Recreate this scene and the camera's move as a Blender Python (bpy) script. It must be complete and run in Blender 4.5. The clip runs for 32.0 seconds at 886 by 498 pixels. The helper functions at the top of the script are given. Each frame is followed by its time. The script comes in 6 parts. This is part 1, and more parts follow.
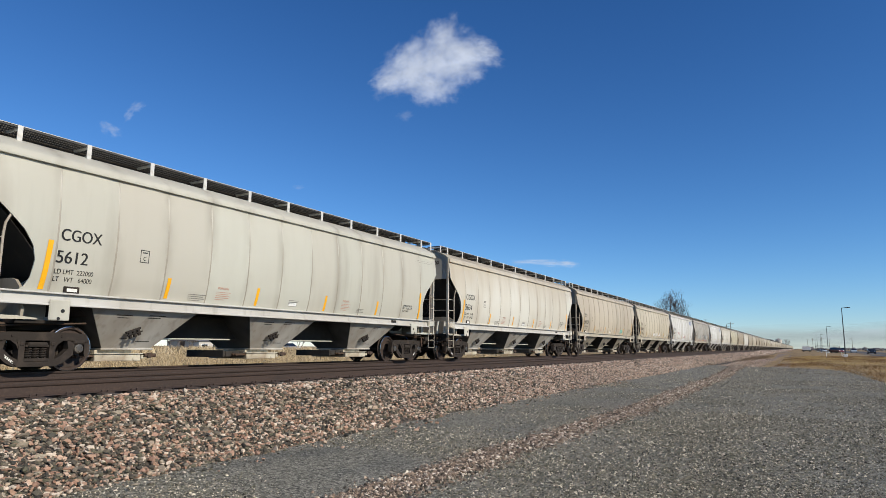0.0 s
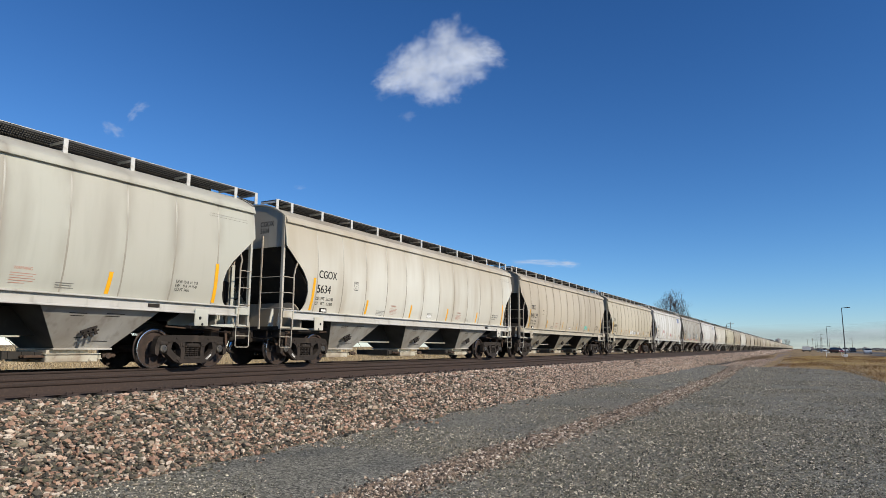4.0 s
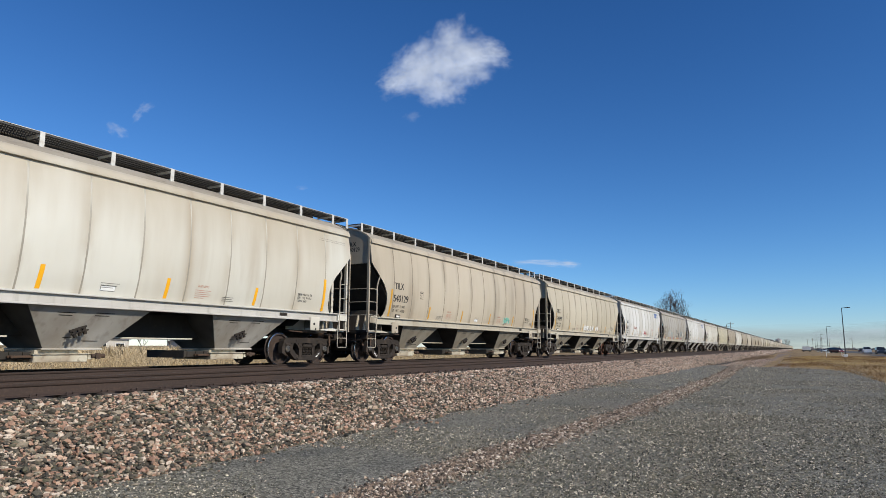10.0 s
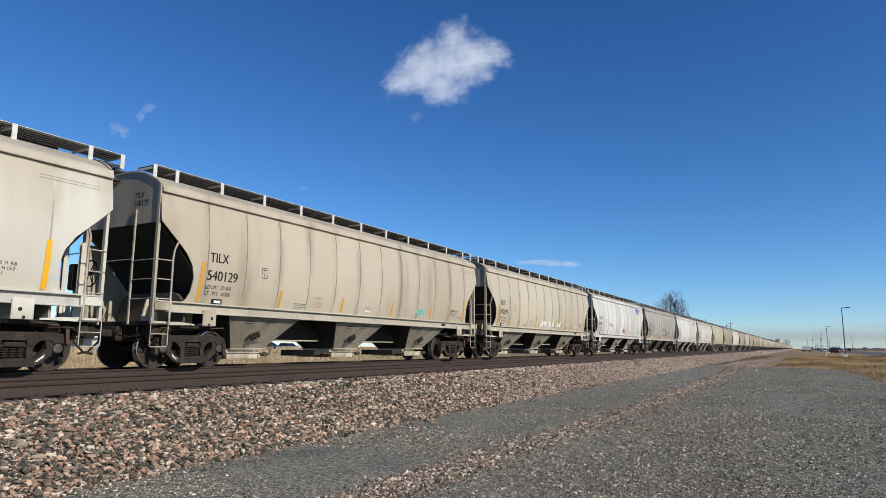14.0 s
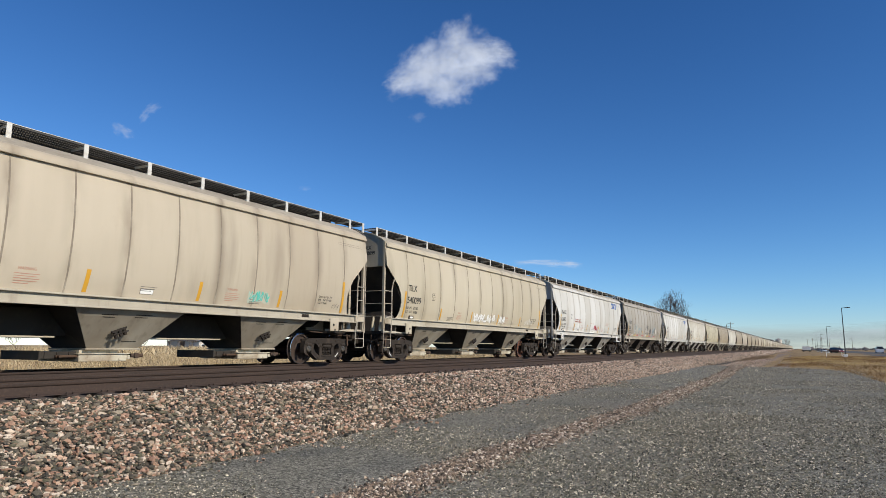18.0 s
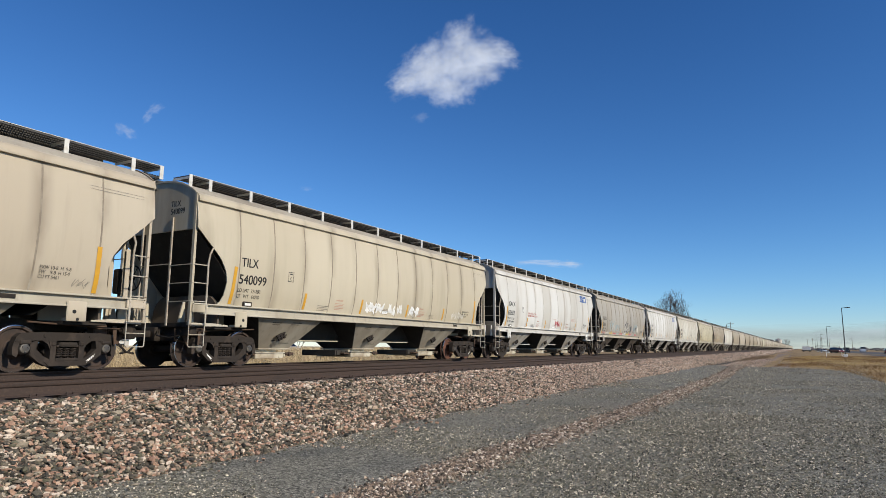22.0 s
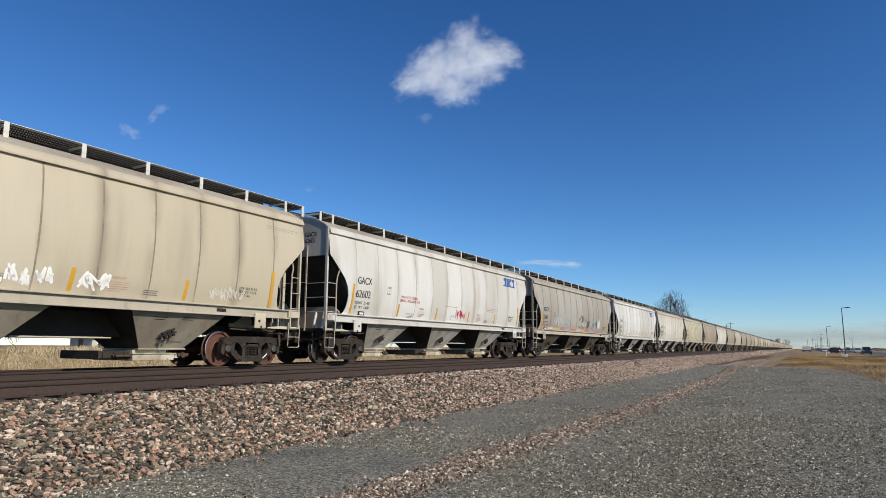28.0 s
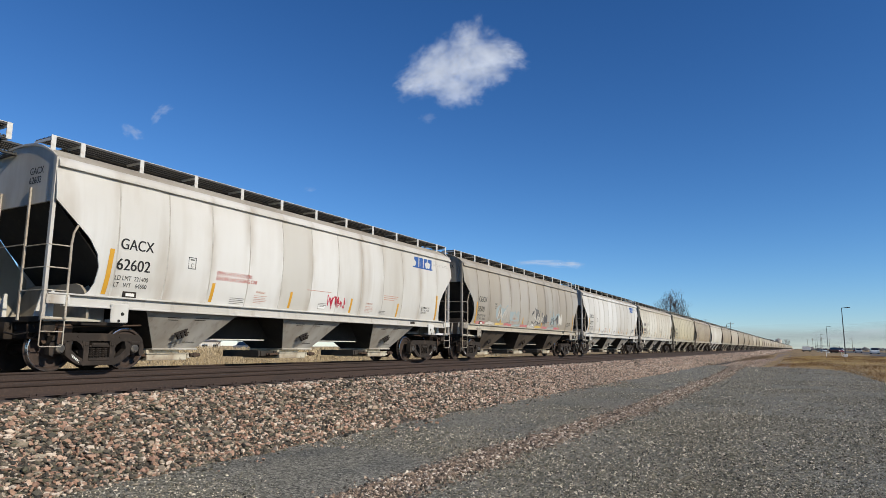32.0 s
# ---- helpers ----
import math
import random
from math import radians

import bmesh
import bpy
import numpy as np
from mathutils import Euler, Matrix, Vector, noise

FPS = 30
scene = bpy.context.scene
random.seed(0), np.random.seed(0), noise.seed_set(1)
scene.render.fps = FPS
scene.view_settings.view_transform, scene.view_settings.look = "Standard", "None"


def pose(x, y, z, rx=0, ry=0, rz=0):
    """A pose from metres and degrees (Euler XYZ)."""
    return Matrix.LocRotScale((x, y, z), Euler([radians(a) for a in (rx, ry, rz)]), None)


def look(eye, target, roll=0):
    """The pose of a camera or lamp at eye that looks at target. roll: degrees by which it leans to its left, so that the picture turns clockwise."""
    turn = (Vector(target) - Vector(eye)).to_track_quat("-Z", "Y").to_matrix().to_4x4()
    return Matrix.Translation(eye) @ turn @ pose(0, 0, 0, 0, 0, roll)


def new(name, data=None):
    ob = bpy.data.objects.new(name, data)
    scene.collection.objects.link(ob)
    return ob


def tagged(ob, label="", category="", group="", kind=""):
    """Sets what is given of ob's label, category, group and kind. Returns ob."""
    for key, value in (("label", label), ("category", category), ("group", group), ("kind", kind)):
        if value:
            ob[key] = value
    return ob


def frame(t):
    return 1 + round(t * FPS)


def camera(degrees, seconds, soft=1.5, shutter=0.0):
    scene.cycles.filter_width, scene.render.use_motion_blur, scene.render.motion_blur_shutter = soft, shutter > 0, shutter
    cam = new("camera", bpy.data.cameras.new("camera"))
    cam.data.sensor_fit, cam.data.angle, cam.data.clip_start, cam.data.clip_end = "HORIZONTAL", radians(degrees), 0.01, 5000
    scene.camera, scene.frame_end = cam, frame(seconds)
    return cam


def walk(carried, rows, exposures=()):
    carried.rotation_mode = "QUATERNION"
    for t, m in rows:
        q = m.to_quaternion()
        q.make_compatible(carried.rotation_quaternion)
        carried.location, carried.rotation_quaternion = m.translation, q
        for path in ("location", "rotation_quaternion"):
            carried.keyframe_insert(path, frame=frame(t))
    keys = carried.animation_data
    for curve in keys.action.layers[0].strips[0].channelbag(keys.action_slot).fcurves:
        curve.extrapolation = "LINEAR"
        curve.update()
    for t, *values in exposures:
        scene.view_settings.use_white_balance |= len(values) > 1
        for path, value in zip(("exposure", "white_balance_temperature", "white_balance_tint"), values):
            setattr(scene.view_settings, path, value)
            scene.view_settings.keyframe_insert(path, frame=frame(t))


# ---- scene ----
# Plan: y runs along the track, x to the right of it, ground at z = 0, rail tops at RAIL.
SECONDS = 32.0
RAIL = 1.011
TRAIN_X, SIDING_X = -15.12, -10.43
PITCH, CAR = 18.89, 17.60
EYE = Vector((0, 0, 1.55))
PAN, TILT, LEAN = radians(29.034), radians(8.729), 0.27
AIM = EYE + Vector((-math.sin(PAN) * math.cos(TILT), math.cos(PAN) * math.cos(TILT), math.sin(TILT)))
cam = camera(69.534, SECONDS, 0.65)
walk(cam, [(0, look(EYE, AIM, LEAN)), (SECONDS, look(EYE, AIM, LEAN))],
     [(0, 0.06, 6530, 10), (3, 0.03, 6530, 10), (7, 0.03, 6570, 10), (8.2, 0.0, 6370, 10), (12, 0.0, 6370, 10), (14.2, 0.06, 6400, 10), (17, 0.07, 6570, 10),
      (20, 0.05, 6570, 10), (23, 0.09, 6570, 10), (25, 0.07, 6570, 10), (28, 0.02, 6550, 10), (SECONDS, 0.0, 6550, 10)])

# ---- daylight ----
SUN_FROM = Vector((0.86, -0.11, 0.50)).normalized()
sun_data = bpy.data.lights.new("sun", "SUN")
sun_data.energy, sun_data.angle, sun_data.color = 4.5, radians(0.53), (1.0, 0.91, 0.76)
sun = new("sun", sun_data)
sun.matrix_world = look(SUN_FROM * 50, (0, 0, 0))
world = bpy.data.worlds.new("sky")
scene.world = world
world.use_nodes = True
wn = world.node_tree.nodes
sky = wn.new("ShaderNodeTexSky")
sky.sky_type, sky.sun_disc = "NISHITA", False
sky.sun_elevation = math.asin(SUN_FROM.z)
sky.sun_rotation = math.atan2(SUN_FROM.x, SUN_FROM.y)
sky.altitude, sky.air_density, sky.dust_density, sky.ozone_density = 1600, 1.0, 0.4, 2.5
wn["Background"].inputs["Strength"].default_value = 1.0
# clear, dry air: the sky's blue deepens towards the zenith, channel by channel
split, join = wn.new("ShaderNodeSeparateColor"), wn.new("ShaderNodeCombineColor")
world.node_tree.links.new(sky.outputs[0], split.inputs[0])
for i, (power, gain) in enumerate(((1.50, 1.45), (1.24, 1.42), (1.10, 1.60))):
    scale, curve, lift, top = (wn.new("ShaderNodeMath") for k in range(4))
    scale.operation, curve.operation, lift.operation, top.operation = "MULTIPLY", "POWER", "MULTIPLY", "MINIMUM"
    lift.inputs[1].default_value = gain
    scale.inputs[1].default_value, curve.inputs[1].default_value, top.inputs[1].default_value = 0.085, power, 1.2
    world.node_tree.links.new(split.outputs[i], scale.inputs[0])
    world.node_tree.links.new(scale.outputs[0], curve.inputs[0])
    world.node_tree.links.new(curve.outputs[0], lift.inputs[0])
    world.node_tree.links.new(lift.outputs[0], top.inputs[0])
    world.node_tree.links.new(top.outputs[0], join.inputs[i])
world.node_tree.links.new(join.outputs[0], wn["Background"].inputs["Color"])


# ---- materials ----
def material(name, colour, rough=0.8, metal=0.0, spots=(), bump=0.0, bump_scale=20.0, spec=0.3, per_object=0.0, per_island=0.0, grain=()):
    """Base colour, then layers of (scale, stretch, low, high, colour, strength) noise stains over it."""
    m = bpy.data.materials.new(name)
    m.use_nodes = True
    t = m.node_tree
    n, ln = t.nodes, t.links.new
    b = n["Principled BSDF"]
    b.inputs["Roughness"].default_value, b.inputs["Metallic"].default_value = rough, metal
    b.inputs["Specular IOR Level"].default_value = spec
    co = n.new("ShaderNodeTexCoord")
    base = n.new("ShaderNodeRGB")
    base.outputs[0].default_value = (*colour, 1)
    out = base.outputs[0]
    for scale, stretch, low, high, tint, strength in spots:
        mp = n.new("ShaderNodeMapping")
        mp.inputs["Scale"].default_value = stretch
        ln(co.outputs["Object"], mp.inputs["Vector"])
        no = n.new("ShaderNodeTexNoise")
        no.inputs["Scale"].default_value, no.inputs["Detail"].default_value = scale, 6
        ln(mp.outputs[0], no.inputs["Vector"])
        r = n.new("ShaderNodeMapRange")
        r.inputs["From Min"].default_value, r.inputs["From Max"].default_value = low, high
        r.inputs["To Max"].default_value = strength
        ln(no.outputs["Fac"], r.inputs["Value"])
        mix = n.new("ShaderNodeMix")
        mix.data_type = "RGBA"
        ln(r.outputs[0], mix.inputs["Factor"])
        ln(out, mix.inputs["A"])
        mix.inputs["B"].default_value = (*tint, 1)
        out = mix.outputs["Result"]
    for scale, low, high in grain:
        vo = n.new("ShaderNodeTexVoronoi")
        vo.inputs["Scale"].default_value = scale
        ln(co.outputs["Object"], vo.inputs["Vector"])
        sep = n.new("ShaderNodeSeparateColor")
        ln(vo.outputs["Color"], sep.inputs[0])
        r = n.new("ShaderNodeMapRange")
        r.inputs["To Min"].default_value, r.inputs["To Max"].default_value = low, high
        ln(sep.outputs[0], r.inputs["Value"])
        hs = n.new("ShaderNodeHueSaturation")
        ln(r.outputs[0], hs.inputs["Value"])
        ln(out, hs.inputs["Color"])
        out = hs.outputs[0]
    if per_object or per_island:
        hs = n.new("ShaderNodeHueSaturation")
        r = n.new("ShaderNodeMapRange")
        k = per_object or per_island
        r.inputs["To Min"].default_value, r.inputs["To Max"].default_value = 1 - k, 1 + k
        if per_object:
            ln(n.new("ShaderNodeObjectInfo").outputs["Random"], r.inputs["Value"])
        else:
            ln(n.new("ShaderNodeNewGeometry").outputs["Random Per Island"], r.inputs["Value"])
        ln(r.outputs[0], hs.inputs["Value"])
        ln(out, hs.inputs["Color"])
        out = hs.outputs[0]
    ln(out, b.inputs["Base Color"])
    if bump:
        no = n.new("ShaderNodeTexNoise")
        no.inputs["Scale"].default_value, no.inputs["Detail"].default_value = bump_scale, 8
        ln(co.outputs["Object"], no.inputs["Vector"])
        bp = n.new("ShaderNodeBump")
        bp.inputs["Strength"].default_value, bp.inputs["Distance"].default_value = bump, 0.02
        ln(no.outputs["Fac"], bp.inputs["Height"])
        ln(bp.outputs[0], b.inputs["Normal"])
    return m


def stones_material(name, colours, rough=0.85):
    """Loose stones, each piece of a colour of its own."""
    m = bpy.data.materials.new(name)
    m.use_nodes = True
    n, ln = m.node_tree.nodes, m.node_tree.links.new
    b = n["Principled BSDF"]
    b.inputs["Roughness"].default_value, b.inputs["Specular IOR Level"].default_value = rough, 0.25
    ramp = n.new("ShaderNodeValToRGB")
    ramp.color_ramp.interpolation = "CONSTANT"
    e = ramp.color_ramp.elements
    for i, c in enumerate(colours):
        p = i / len(colours)
        el = e[i] if i < 2 else e.new(p)
        el.position, el.color = p, (*c, 1)
    ln(n.new("ShaderNodeNewGeometry").outputs["Random Per Island"], ramp.inputs[0])
    no = n.new("ShaderNodeTexNoise")
    no.inputs["Scale"].default_value = 60
    hs = n.new("ShaderNodeHueSaturation")
    r = n.new("ShaderNodeMapRange")
    r.inputs["To Min"].default_value, r.inputs["To Max"].default_value = 0.6, 1.4
    ln(n.new("ShaderNodeTexCoord").outputs["Object"], no.inputs["Vector"])
    ln(no.outputs["Fac"], r.inputs["Value"])
    ln(r.outputs[0], hs.inputs["Value"])
    ln(ramp.outputs[0], hs.inputs["Color"])
    ln(hs.outputs[0], b.inputs["Base Color"])
    return m


def paint(name, colour, dirt, streak, rust=0.0, wash=0.3):
    """Weathered car paint: long streaks down the side, broad dust patches, a little rust, and grime along the welded seams."""
    m = material(name, colour, 0.5, 0, [
        (0.35, (1, 1, 0.5), 0.40, 0.70, dirt, 0.6),
        (1.1, (1, 1, 0.18), 0.54, 0.74, streak, 0.60),
        (6.0, (1, 1, 0.07), 0.53, 0.82, streak, 0.22),
        (0.16, (1, 1, 0.9), 0.50, 0.66, (colour[0] * 1.12, colour[1] * 1.12, colour[2] * 1.13), 0.7),
        (1.3, (1, 1, 0.6), 0.66, 0.72, (0.20, 0.10, 0.05), rust)], 0.10, 3.0, 0.35)
    n, ln = m.node_tree.nodes, m.node_tree.links.new
    base = n["Principled BSDF"].inputs["Base Color"]
    before = base.links[0].from_socket

    def sums(kind, a, b=0.0, c=0.0):
        k = n.new("ShaderNodeMath")
        k.operation = kind
        for q, v in enumerate((a, b, c)):
            if isinstance(v, (int, float)):
                k.inputs[q].default_value = v
            else:
                ln(v, k.inputs[q])
        return k.outputs[0]

    co = n.new("ShaderNodeTexCoord")
    sep = n.new("ShaderNodeSeparateXYZ")
    ln(co.outputs["Object"], sep.inputs[0])
    # metres from the nearest seam, which come every 1.345 m
    off = sums("ABSOLUTE", sums("SUBTRACT", sums("FRACT", sums("MULTIPLY_ADD", sep.outputs["Y"], 1 / 1.345, 0.5 - 1.47 / 1.345 + 4)), 0.5))
    near = sums("POWER", sums("MAXIMUM", sums("SUBTRACT", 1.0, sums("MULTIPLY", off, 1.345 / 0.32)), 0.0), 1.5)
    mp = n.new("ShaderNodeMapping")
    mp.inputs["Scale"].default_value = (1, 1, 0.35)
    ln(co.outputs["Object"], mp.inputs["Vector"])
    no = n.new("ShaderNodeTexNoise")
    no.inputs["Scale"].default_value, no.inputs["Detail"].default_value = 1.6, 5
    ln(mp.outputs[0], no.inputs["Vector"])
    r = n.new("ShaderNodeMapRange")
    r.inputs["From Min"].default_value, r.inputs["From Max"].default_value, r.inputs["To Max"].default_value = 0.42, 0.64, 0.9
    ln(no.outputs["Fac"], r.inputs["Value"])
    # each panel weathers in its own way
    panel = sums("FLOOR", sums("MULTIPLY_ADD", sep.outputs["Y"], 1 / 1.345, 4 - 1.47 / 1.345))
    own = n.new("ShaderNodeTexWhiteNoise")
    own.noise_dimensions = "2D"
    key = n.new("ShaderNodeCombineXYZ")
    ln(panel, key.inputs[0])
    ln(n.new("ShaderNodeObjectInfo").outputs["Random"], key.inputs[1])
    ln(key.outputs[0], own.inputs["Vector"])
    tint = n.new("ShaderNodeMix")
    tint.data_type = "RGBA"
    ln(sums("MULTIPLY", sums("POWER", own.outputs["Value"], 3.0), 0.75), tint.inputs["Factor"])
    ln(before, tint.inputs["A"])
    tint.inputs["B"].default_value = (*dirt, 1)
    before = tint.outputs["Result"]
    # dust washed down from the roof, in runs
    runs = n.new("ShaderNodeTexNoise")
    runs.inputs["Scale"].default_value, runs.inputs["Detail"].default_value = 1.5, 6
    low = n.new("ShaderNodeMapping")
    low.inputs["Scale"].default_value = (1, 1, 0.12)
    ln(co.outputs["Object"], low.inputs["Vector"])
    ln(low.outputs[0], runs.inputs["Vector"])
    reach = n.new("ShaderNodeMapRange")
    reach.interpolation_type = "SMOOTHSTEP"
    reach.inputs["From Min"].default_value, reach.inputs["From Max"].default_value = 2.9, 4.9
    ln(sums("MULTIPLY_ADD", runs.outputs["Fac"], 2.4, sums("SUBTRACT", sep.outputs["Z"], 1.0)), reach.inputs["Value"])
    dusty = n.new("ShaderNodeMix")
    dusty.data_type = "RGBA"
    ln(sums("MULTIPLY", reach.outputs[0], wash), dusty.inputs["Factor"])
    ln(before, dusty.inputs["A"])
    dusty.inputs["B"].default_value = (0.40, 0.345, 0.255, 1)
    before = dusty.outputs["Result"]
    mix = n.new("ShaderNodeMix")
    mix.data_type = "RGBA"
    ln(sums("MULTIPLY", near, r.outputs[0]), mix.inputs["Factor"])
    ln(before, mix.inputs["A"])
    mix.inputs["B"].default_value = (*streak, 1)
    ln(mix.outputs["Result"], base)
    return m


DUST = (0.42, 0.36, 0.27)
MAT = {
    "cream": paint("cream_grey_paint", (0.455, 0.455, 0.39), (0.45, 0.425, 0.36), (0.30, 0.275, 0.225), wash=0.10),
    "cream2": paint("dusty_cream_paint", (0.58, 0.57, 0.505), (0.50, 0.45, 0.36), (0.38, 0.32, 0.24), wash=0.75),
    "tan": paint("tan_paint", (0.465, 0.41, 0.318), (0.38, 0.318, 0.236), (0.23, 0.19, 0.14), 0.1),
    "tan2": paint("light_tan_paint", (0.48, 0.43, 0.328), (0.45, 0.395, 0.29), (0.25, 0.21, 0.15), 0.1),
    "white": paint("white_paint", (0.60, 0.60, 0.575), (0.46, 0.44, 0.39), (0.34, 0.29, 0.23), wash=0.22),
    "grey": paint("grey_paint", (0.345, 0.325, 0.285), (0.30, 0.265, 0.21), (0.18, 0.15, 0.12), 0.15),
    "brown": paint("brown_paint", (0.33, 0.275, 0.19), (0.28, 0.225, 0.15), (0.18, 0.13, 0.09), 0.2),
    "yellow_tan": paint("yellow_tan_paint", (0.47, 0.43, 0.30), (0.42, 0.375, 0.26), (0.24, 0.19, 0.12), 0.1),
    # sills: duller than the sides, with darker mottling
    "sill": material("dull_sill_paint", (0.43, 0.395, 0.32), 0.7, 0, [(0.7, (1, 0.5, 1), 0.42, 0.66, (0.30, 0.26, 0.20), 0.8), (4, (1, 1, 0.3), 0.55, 0.8, (0.16, 0.13, 0.10), 0.6)], 0.1, 8),
    "sill_white": material("dull_white_sill", (0.50, 0.49, 0.46), 0.7, 0, [(0.7, (1, 0.5, 1), 0.42, 0.66, (0.38, 0.35, 0.30), 0.8), (4, (1, 1, 0.3), 0.55, 0.8, (0.18, 0.15, 0.12), 0.6)], 0.1, 8),
    # bins: darker copies of the car paints, shade and grime both in the colour
    "bin_grime": material("shaded_grimy_bin", (0.36, 0.325, 0.26), 0.7, 0, [(0.8, (1, 1, 0.4), 0.42, 0.66, (0.22, 0.185, 0.14), 0.8), (4, (1, 1, 0.3), 0.55, 0.8, (0.14, 0.115, 0.085), 0.7)], 0.15, 8),
    "bin_white": material("shaded_grimy_white_bin", (0.46, 0.44, 0.40), 0.7, 0, [(0.8, (1, 1, 0.4), 0.42, 0.66, (0.27, 0.235, 0.19), 0.8), (4, (1, 1, 0.3), 0.55, 0.8, (0.16, 0.13, 0.10), 0.7)], 0.15, 8),
    "bin_dark": material("shaded_dark_bin", (0.12, 0.095, 0.072), 0.75, 0, [(0.8, (1, 1, 0.4), 0.42, 0.66, (0.06, 0.048, 0.038), 0.8), (4, (1, 1, 0.3), 0.55, 0.8, (0.18, 0.15, 0.11), 0.5)], 0.15, 8),
    "roof_dust": material("dusty_roof", (0.38, 0.345, 0.28), 0.8, 0, [(0.7, (1, 0.6, 1), 0.42, 0.66, (0.27, 0.235, 0.185), 0.8), (5, (1, 1, 1), 0.55, 0.8, (0.18, 0.15, 0.115), 0.6)], 0.1, 8),
    "rust": material("rusty_iron", (0.085, 0.052, 0.034), 0.85, 0, [(5, (1, 1, 1), 0.45, 0.7, (0.05, 0.04, 0.033), 0.8)], 0.2, 20),
    "black": material("truck_black", (0.028, 0.022, 0.018), 0.85, 0, [(4, (1, 1, 1), 0.48, 0.72, (0.070, 0.052, 0.040), 0.7)], 0.2, 25),
    # near-black: shade in the end bays and between bins, put into the colour
    "sooty": material("shade_darkened_paint", (0.042, 0.036, 0.030), 0.85, 0, [(1.2, (1, 1, 1), 0.42, 0.7, (0.022, 0.019, 0.016), 0.8), (5, (1, 1, 1), 0.55, 0.8, (0.08, 0.066, 0.05), 0.5)], 0.1, 10),
    # greyer version of that painted shade, for the cream cars' slope plates
    "slope_grey": material("shaded_grey_slope", (0.105, 0.10, 0.09), 0.75, 0, [(1.2, (1, 1, 1), 0.42, 0.7, (0.05, 0.046, 0.04), 0.8)], 0.1, 10),
    "seam": material("grimy_seam", (0.20, 0.165, 0.125), 0.7, 0, [(1.5, (1, 1, 1), 0.50, 0.68, (0.44, 0.40, 0.32), 0.6)]),
    "seam_cream": material("worn_cream_seam", (0.30, 0.275, 0.225), 0.7, 0, [(1.1, (1, 1, 0.6), 0.42, 0.58, (0.52, 0.50, 0.44), 0.9)]),
    "seam_light": material("pale_seam", (0.34, 0.32, 0.28), 0.7, 0, [(1.5, (1, 1, 1), 0.45, 0.65, (0.55, 0.54, 0.50), 0.8)]),
    "under": material("underframe_dark", (0.022, 0.018, 0.015), 0.85, 0, [(3, (1, 1, 1), 0.45, 0.7, (0.060, 0.044, 0.032), 0.6)], 0.1, 12),
    "wheel": material("wheel_rust", (0.062, 0.043, 0.035), 0.7, 0.2, [(5, (1, 1, 1), 0.45, 0.7, (0.03, 0.025, 0.022), 0.8)], 0.1, 20),
    "wheel_red": material("wheel_fresh_rust", (0.14, 0.062, 0.042), 0.75, 0.1, [(5, (1, 1, 1), 0.45, 0.7, (0.06, 0.035, 0.028), 0.8)], 0.1, 20),
    "tread": material("polished_tread", (0.55, 0.55, 0.56), 0.25, 1.0),
    "bearing": material("bearing_steel", (0.09, 0.085, 0.08), 0.5, 0.5, [(9, (1, 1, 1), 0.45, 0.7, (0.2, 0.17, 0.13), 0.6)]),
    "galv": material("galvanised_steel", (0.60, 0.59, 0.55), 0.5, 0.2, [(4, (1, 1, 1), 0.5, 0.75, (0.35, 0.27, 0.18), 0.7)]),
    "ladder": material("ladder_steel", (0.44, 0.40, 0.33), 0.55, 0.1, [(3, (1, 1, 0.5), 0.45, 0.7, (0.24, 0.17, 0.11), 0.8), (14, (1, 1, 1), 0.55, 0.75, (0.12, 0.08, 0.05), 0.6)]),
    "grate": material("walkway_grating", (0.07, 0.068, 0.065), 0.6, 0.4),
    "rail": material("rusty_rail", (0.054, 0.037, 0.030), 0.75, 0.1, [(3, (1, 0.3, 1), 0.45, 0.7, (0.038, 0.029, 0.025), 0.8), (30, (1, 1, 1), 0.5, 0.7, (0.10, 0.065, 0.048), 0.4)], 0.1, 40),
    "tie": material("weathered_tie", (0.075, 0.058, 0.046), 0.9, 0, [(2, (0.2, 1, 1), 0.45, 0.7, (0.14, 0.11, 0.09), 0.8)], 0.4, 25, per_object=0.3),
    "letter": material("black_lettering", (0.015, 0.015, 0.015), 0.6),
    "letter_red": material("red_lettering", (0.42, 0.10, 0.08), 0.6),
    "letter_faded": material("faded_black_lettering", (0.16, 0.15, 0.135), 0.6),
    "letter_pale": material("faded_red_lettering", (0.46, 0.24, 0.18), 0.6),
    "letter_blue": material("blue_lettering", (0.03, 0.09, 0.28), 0.6),
    "reflector": material("yellow_reflector", (0.82, 0.40, 0.012), 0.45, 0, [(6, (1, 1, 1), 0.55, 0.8, (0.45, 0.27, 0.06), 0.6)]),
    "reflector_dull": material("dull_yellow_reflector", (0.56, 0.30, 0.03), 0.5, 0, [(6, (1, 1, 1), 0.5, 0.8, (0.36, 0.22, 0.06), 0.6)]),
    "spray_white": material("white_spray", (0.80, 0.80, 0.78), 0.6),
    "spray_worn": material("worn_white_spray", (0.66, 0.64, 0.58), 0.6, 0, [(4, (1, 1, 1), 0.42, 0.62, (0.47, 0.43, 0.34), 0.8)]),
    "spray_teal": material("teal_spray", (0.10, 0.50, 0.42), 0.6),
    "spray_red": material("red_spray", (0.45, 0.03, 0.06), 0.6),
    "gate": material("gate_cream", (0.52, 0.48, 0.38), 0.7, 0, [(2, (1, 1, 1), 0.45, 0.7, (0.26, 0.20, 0.135), 0.8), (9, (1, 1, 1), 0.55, 0.75, (0.12, 0.09, 0.06), 0.7)]),
}
